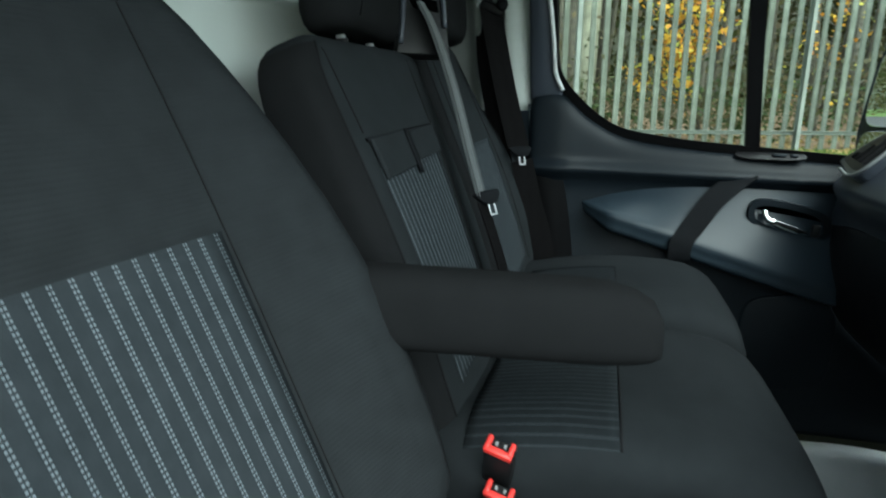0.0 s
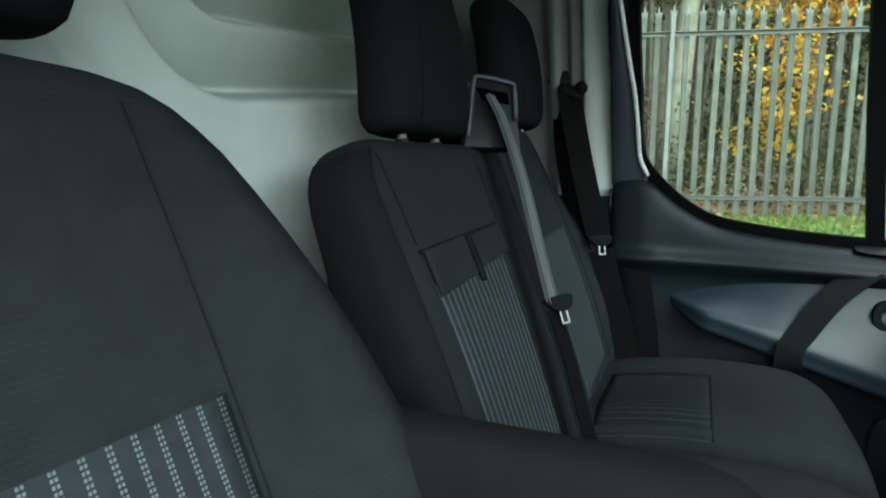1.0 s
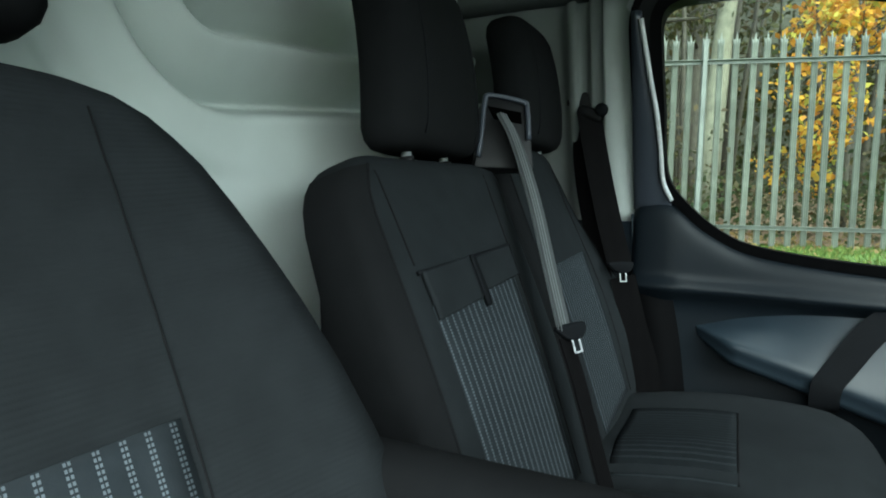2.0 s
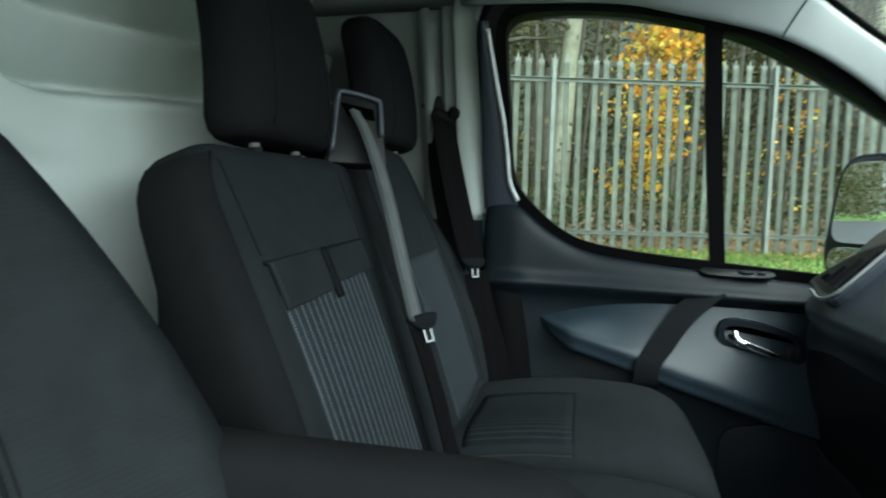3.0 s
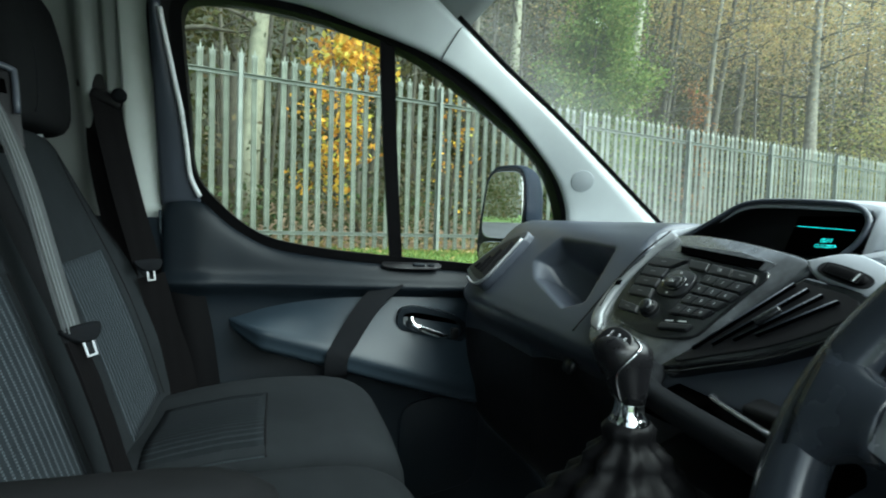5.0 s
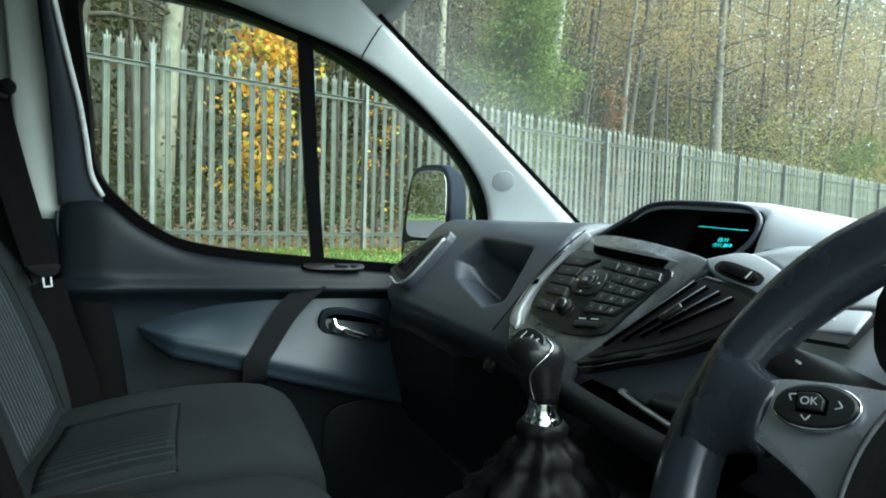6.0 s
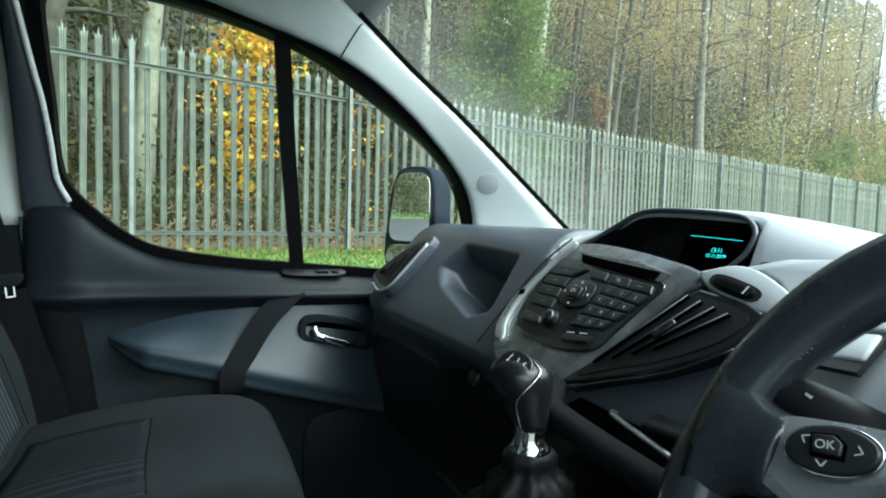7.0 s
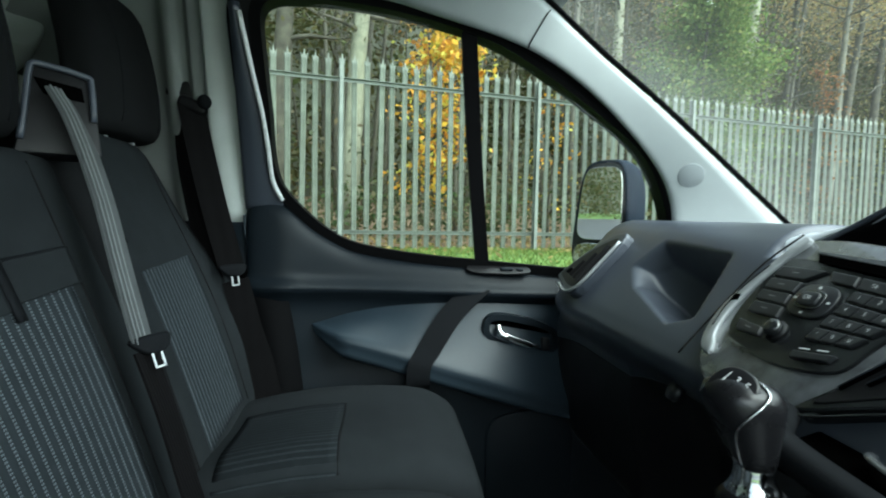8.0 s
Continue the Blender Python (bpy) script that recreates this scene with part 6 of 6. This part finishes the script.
def tree(name, x, y, height, radius, bark, leaf, n_leaves, leaf_size, label, crown_from=0.3, spread=2.2, limbs=14, seed=0, lean=0.0, category="tree", group="trees behind the fence", droop=0.5):
    """A trunk with limbs and a loose, uneven crown of leaves along them."""
    r = random.Random(seed)
    nr = np.random.default_rng(seed)
    z = ground_z(x, y) - 0.05
    ob = thing(name, label, category, group, at=(x, y, z))
    line = branch_line(r, (0, 0, 0), (lean, 0.3 * lean, 1), height, 10, 0.035, 0.4)
    rad = [radius * (1.18 - 0.2 * min(1, 3 * k / 10) - 0.85 * (k / 10) ** 1.2) + 0.004 for k in range(11)]
    part("trunk", tube(line, rad, 12, up=(0, 1, 0.01)), bark, ob)
    bm, pts = bmesh.new(), []
    for i in range(limbs):
        s = crown_from + (1 - crown_from) * (i + r.random()) / limbs
        k = min(9, int(s * 10))
        at = line[k].lerp(line[k + 1], s * 10 - k)
        t = r.uniform(0, 2 * math.pi)
        ln = spread * (1.1 - 0.7 * s) * r.uniform(0.6, 1.25)
        bl = branch_line(r, at, (math.cos(t), math.sin(t), r.uniform(0.0, 0.7)), ln, 6, 0.25, 0.1)
        rr = max(0.008, radius * 0.32 * (1.15 - s))
        tube(bl, [rr * (1 - 0.85 * j / 6) + 0.003 for j in range(7)], 6, up=(0.01, 0.02, 1), bm=bm)
        pts += [(q, 0.25 + 0.2 * j / 6) for j, q in enumerate(bl) if j > 1]
        for _ in range(3):
            q = bl[r.randint(2, 5)]
            tl = branch_line(r, q, (r.uniform(-1, 1), r.uniform(-1, 1), r.uniform(-0.3, 0.8)), ln * 0.45, 4, 0.3, 0.1)
            tube(tl, [0.35 * rr * (1 - 0.8 * j / 4) + 0.002 for j in range(5)], 4, up=(0.01, 0.02, 1), bm=bm)
            pts += [(q2, 0.22) for q2 in tl[1:]]
    tagged(part("limbs", bm, M_BARK_DARK, ob), kind="stuff")
    if n_leaves:
        idx = nr.integers(0, len(pts), n_leaves)
        base = np.array([tuple(p[0]) for p in pts])[idx]
        wide = np.array([p[1] for p in pts])[idx][:, None]
        c = base + nr.normal(size=(n_leaves, 3)) * wide * spread / 2.2
        crown = new("crown", leaf_mesh("crown", c, leaf_size, leaf, seed, droop))
        crown.parent = ob
    return ob


def behind(u, back):
    """A place so far along the fence and so far behind it."""
    p = F0 + FU * u - FN * back
    return p.x, p.y


SPRUCE, BIRCH = "tall conifer trunk with sparse dark twigs behind the fence", "slim pale-barked tree with thin brown leaves behind the fence"
for i, (u, b, h, rad) in enumerate(((-2.08, 2.6, 15, 0.145), (-0.9, 9.5, 15, 0.16), (-3.2, 4.0, 15, 0.17), (-6.5, 6.0, 14, 0.2), (5.16, 5.2, 15, 0.15), (2.4, 8.5, 15, 0.15), (8.47, 4.4, 14, 0.17), (-5.0, 9.0, 14, 0.18))):
    x, y = behind(u, b)
    tree("conifer", x, y, h, rad, M_BARK if i in (0, 4, 6) else M_BARK_DARK, L_DARK, 4500, 0.05, SPRUCE, 0.22, 2.0, 26, 20 + i)
for i, (u, b, h, rad, lean) in enumerate(((11.7, 4.2, 12, 0.11, 0.10), (15.2, 5.4, 12, 0.15, 0.02), (12.6, 4.6, 12, 0.13, 0.03), (17.6, 4.0, 12, 0.26, 0.05), (23.4, 4.0, 12, 0.14, 0.22), (22.0, 6.5, 11, 0.14, -0.1), (26.0, 4.5, 10, 0.15, 0.2), (29.0, 7.0, 10, 0.13, 0.1), (34.0, 5.0, 9, 0.16, -0.1), (11.2, 8.0, 13, 0.12, 0.0), (39.0, 6.0, 9, 0.15, 0.1), (24.0, 9.0, 12, 0.14, 0.0))):
    x, y = behind(u, b)
    tree("broadleaf_tree", x, y, h, rad, M_BARK_DARK if i % 3 else M_BARK_GREY, L_BROWN, 3800, 0.055, BIRCH, 0.42, 2.8, 20, 50 + i, lean)
x, y = behind(-0.85, 1.5)
tree("autumn_shrub", x, y, 4.6, 0.035, M_BARK_DARK, L_ORANGE, 2100, 0.062, "young beech with orange and yellow autumn leaves", 0.12, 0.80, 26, 7, category="shrub", group="shrubs behind the fence")
x, y = behind(-0.2, 2.4)
tree("autumn_shrub", x, y, 5.2, 0.04, M_BARK_DARK, L_ORANGE, 1700, 0.07, "young beech with orange and yellow autumn leaves", 0.45, 0.9, 20, 8, category="shrub", group="shrubs behind the fence")
x, y = behind(1.4, 1.9)
tree("autumn_shrub", x, y, 3.2, 0.03, M_BARK_DARK, L_ORANGE, 260, 0.05, "thin young beech with a few orange leaves", 0.1, 0.8, 16, 9, category="shrub", group="shrubs behind the fence")
for i, (u, b, h, n) in enumerate(((5.3, 2.4, 6.0, 12000), (6.6, 3.4, 5.5, 8000), (28.0, 3.0, 4.0, 6000), (33.0, 3.5, 5.0, 6000))):
    x, y = behind(u, b)
    tree("green_bush", x, y, h, 0.06, M_BARK_DARK, L_GREEN, int(n * 1.6), 0.048, "leafy green bush rising above the fence", 0.1, 1.7, 22, 80 + i, category="bush", group="bushes behind the fence")
for i, (u, b, h, n) in enumerate(((9.2, 2.6, 4.2, 900), (36.0, 4.0, 4.5, 5000), (31.0, 2.5, 3.6, 3000))):
    x, y = behind(u, b)
    tree("autumn_shrub", x, y, h, 0.03, M_BARK_DARK, L_RUSSET if i == 0 else L_BROWN, n, 0.05, "russet autumn shrub beside the fence", 0.1, 0.9, 16, 90 + i, category="shrub", group="shrubs behind the fence")

# low growth and leaf litter along the fence, the deep woods, the far edge of the wood
nr = np.random.default_rng(11)


def spread_cloud(n, u0, u1, b0, b1, h0, h1, power=1.0, low=None):
    u, b = nr.uniform(u0, u1, n), nr.uniform(b0, b1, n)
    px, py = F0.x + FU.x * u - FN.x * b, F0.y + FU.y * u - FN.y * b
    h = h0 + (h1 - h0) * nr.uniform(0, 1, n) ** power
    base = 0.89 + np.maximum(0, b) * 0.05
    h = h * (1 - 0.4 * np.clip((u - 40) / 40, 0, 1))
    return np.stack([px, py, base + h], 1)


def clumped(n, clumps, u0, u1, b0, b1, h0, h1, wide, power=1.0):
    c = spread_cloud(clumps, u0, u1, b0, b1, h0, h1, power)
    return c[nr.integers(0, clumps, n)] + nr.normal(size=(n, 3)) * np.array([wide, wide, wide * 0.7])


def stuff(name, me, label, category):
    ob = new(name, me)
    return tagged(ob, label, category, kind="stuff")


stuff("undergrowth", leaf_mesh("undergrowth", clumped(26000, 500, -9, 46, 0.3, 4.0, 0.0, 0.75, 0.28, 1.6), 0.05, L_FERN, 31, 0.0), "low dark green brambles and ferns behind the fence", "undergrowth")
stuff("undergrowth", leaf_mesh("undergrowth", clumped(16000, 320, -9, 46, 0.5, 6.0, 0.1, 1.5, 0.35, 1.4), 0.06, L_OLIVE, 32, 0.0), "low olive and brown scrub behind the fence", "undergrowth")
def verge_cloud(n, u0, u1, b0, b1, up):
    u, b = nr.uniform(u0, u1, n), nr.uniform(b0, b1, n)
    px, py = F0.x + FU.x * u - FN.x * b, F0.y + FU.y * u - FN.y * b
    return np.array([(x, y, ground_z(x, y) + up) for x, y in zip(px, py)])


stuff("grass_blades", leaf_mesh("grass_blades", verge_cloud(26000, -7, 9, -3.2, 0.2, 0.025), 0.016, L_GREEN, 61, -2.0, 5.0), "short damp grass blades on the verge", "grass")
stuff("leaf_litter", leaf_mesh("leaf_litter", verge_cloud(420, -7, 9, -2.6, 0.2, 0.035), 0.06, L_BROWN, 62, 0.0), "scattered brown leaves on the grass verge", "fallen leaves")
stuff("leaf_litter", leaf_mesh("leaf_litter", spread_cloud(9000, -9, 30, -0.5, 2.5, 0.0, 0.05), 0.045, L_BROWN, 33, 0.0), "fallen brown leaves along the fence foot", "fallen leaves")
stuff("deep_woods", leaf_mesh("deep_woods", clumped(95000, 1500, -75, 16, 9.5, 26, 0.3, 14, 0.8), 0.17, L_DARK, 34, 0.4), "dense dark conifer foliage deep in the wood", "woods")
stuff("deep_woods", leaf_mesh("deep_woods", clumped(150000, 300, 8, 110, 8, 24, 3.5, 14, 1.6), 0.090, L_OLIVE, 35, 0.4), "olive and brown foliage deep in the wood", "woods")
# dark leaf colour stands for the shaded hollow low in the wood
stuff("deep_woods", leaf_mesh("deep_woods", clumped(120000, 170, 8, 60, 7, 15, 0.5, 6.5, 1.5), 0.090, L_DARK, 37, 0.4), "foliage deep in the wood, coloured dark for its shade", "woods")
stuff("deep_woods", leaf_mesh("deep_woods", clumped(165000, 260, 10, 110, 5, 20, 7.0, 23, 1.5, 0.8), 0.085, L_BROWN, 36, 0.4), "gold and brown foliage high in the wood", "woods")
stuff("deep_woods", leaf_mesh("deep_woods", clumped(60000, 60, 19, 60, 2.5, 8, 0.6, 5.8, 1.1), 0.075, L_YELLOW, 38, 0.3), "yellow-green bushes along the wood's edge", "woods")
bm, bm_dark = bmesh.new(), bmesh.new()
rr = random.Random(5)
for i in range(300):
    u, b = rr.uniform(-30, 70), rr.uniform(4, 22)
    x, y = behind(u, b)
    h = rr.uniform(12, 22)
    q = branch_line(rr, (x, y, 0.6), (rr.uniform(-0.08, 0.08), rr.uniform(-0.08, 0.08), 1), h, 5, 0.03)
    w = rr.uniform(0.04, 0.14)
    tube(q, [w * (1 - 0.13 * j) for j in range(6)], 7, up=(0, 1, 0.01), bm=bm if i % 8 == 0 else bm_dark)
tagged(part("deep_woods", bm_dark, M_BARK_DARK), "many dark damp trunks deep in the wood", "woods", kind="stuff")
far = part("deep_woods", bm, M_BARK_GREY)
tagged(far, "many grey slim trunks deep in the wood", "woods", kind="stuff")
bm = bmesh.new()
for i in range(700):
    u, b = rr.uniform(-10, 45), rr.uniform(0.8, 9)
    x, y = behind(u, b)
    q = branch_line(rr, (x, y, 0.7 + rr.uniform(0.2, 7)), (rr.uniform(-1, 1), rr.uniform(-1, 1), rr.uniform(-0.3, 0.7)), rr.uniform(0.6, 2.0), 4, 0.3)
    tube(q, [0.010, 0.008, 0.006, 0.004, 0.002], 4, up=(0.01, 0.02, 1), bm=bm)
for i in range(650):
    u, b = rr.uniform(6, 60), rr.uniform(2.5, 12)
    x, y = behind(u, b)
    q = branch_line(rr, (x, y, 0.7 + rr.uniform(1.5, 12)), (rr.uniform(-1, 1), rr.uniform(-1, 1), rr.uniform(0.1, 1.0)), rr.uniform(1.5, 4.5), 6, 0.28)
    w = rr.uniform(0.012, 0.032)
    tube(q, [w * (1 - 0.14 * j) for j in range(7)], 5, up=(0.01, 0.02, 1), bm=bm)
tw = part("bare_twigs", bm, M_BARK_DARK)
tagged(tw, "bare grey twigs criss-crossing behind the fence", "twigs", kind="stuff")


def wood_edge(u, v):
    a = -120 + 300 * u
    x, y = behind(a, 27 + 4 * math.sin(a * 0.1))
    top = 37 - 14 * max(0.0, min(1.0, (a - 112) / 40)) + 1.3 * noise.noise((a * 0.35, 0, 0)) + 0.9 * noise.noise((a * 1.3, 4, 0))
    return (x, y, 0.5 + top * v)


bd = part("backdrop", sheet(wood_edge, 260, 8), surface("far_woodland", (0.060, 0.065, 0.043), 0.95, vary=0.5, scale=0.9, fine=6, bump=0.6))
tagged(bd, "shadowy far side of the wood", "woodland", kind="structure")


def earth(u, v):
    x, y = behind(-11 + 81 * u, 0.25 + 28 * v)
    return (x, y, ground_z(x, y) + 0.02 + 0.04 * noise.noise((x * 1.5, y * 1.5, 3)))


ea = part("ground_wood", sheet(earth, 100, 40), M_EARTH)
tagged(ea, "brown leaf-littered woodland floor", "ground", kind="structure")

def yard(u, v):
    x, y = behind(-70 + 59.5 * u, -4.0 + 13 * v)
    return (x, y, ground_z(x, y) + 0.02)


yd = part("pavement", sheet(yard, 80, 24), M_ASPHALT)
tagged(yd, "wet grey asphalt yard behind the van", "asphalt", kind="structure")

# rain drops on the outside of the windscreen
bm = bmesh.new()
rd_ = random.Random(12)
unit = [(math.cos(2 * math.pi * k / 6), math.sin(2 * math.pi * k / 6)) for k in range(6)]
for i in range(52000):
    u, v = 0.10 + 0.88 * rd_.random(), 0.06 + 0.92 * rd_.random()
    if rd_.random() > max(0.05, min(1.0, (u - 0.10) / 0.52)) ** 3.4 * (0.2 + 0.8 * v):
        continue
    c = screen_pt(u, v)
    eu, ev = (screen_pt(u + 0.01, v) - c).normalized(), (screen_pt(u, v + 0.01) - c).normalized()
    nn = eu.cross(ev)
    if nn.x < 0:
        nn = -nn
    s = 0.0003 + 0.00062 * rd_.random() ** 2.8
    rings = []
    for h, f in ((0.0004, 1.0), (0.35, 0.85), (0.6, 0.5)):
        rings.append([c + (eu * a + ev * b * 1.15) * s * f + nn * s * h for a, b in unit])
    loft(rings, True, bm=bm)
M_DROP = bpy.data.materials.new("rain_water_with_sky_glint")
M_DROP.use_nodes = True
dn = M_DROP.node_tree
# white translucent share stands in for the sky glint in each drop
pb, d_tl, d_mx = dn.nodes["Principled BSDF"], node(dn, "ShaderNodeBsdfTranslucent", Color=(0.95, 0.97, 0.98, 1)), node(dn, "ShaderNodeMixShader", Fac=0.3)
pb.inputs["Transmission Weight"].default_value, pb.inputs["IOR"].default_value, pb.inputs["Roughness"].default_value = 1.0, 1.33, 0.0
dn.links.new(pb.outputs[0], d_mx.inputs[1])
dn.links.new(d_tl.outputs[0], d_mx.inputs[2])
dn.links.new(d_mx.outputs[0], dn.nodes["Material Output"].inputs["Surface"])
drops = part("rain_drops", bm, M_DROP)
tagged(drops, "scattered rain drops on the windscreen, whitened for sky glint", "rain drops", kind="stuff")
drops.visible_shadow = False
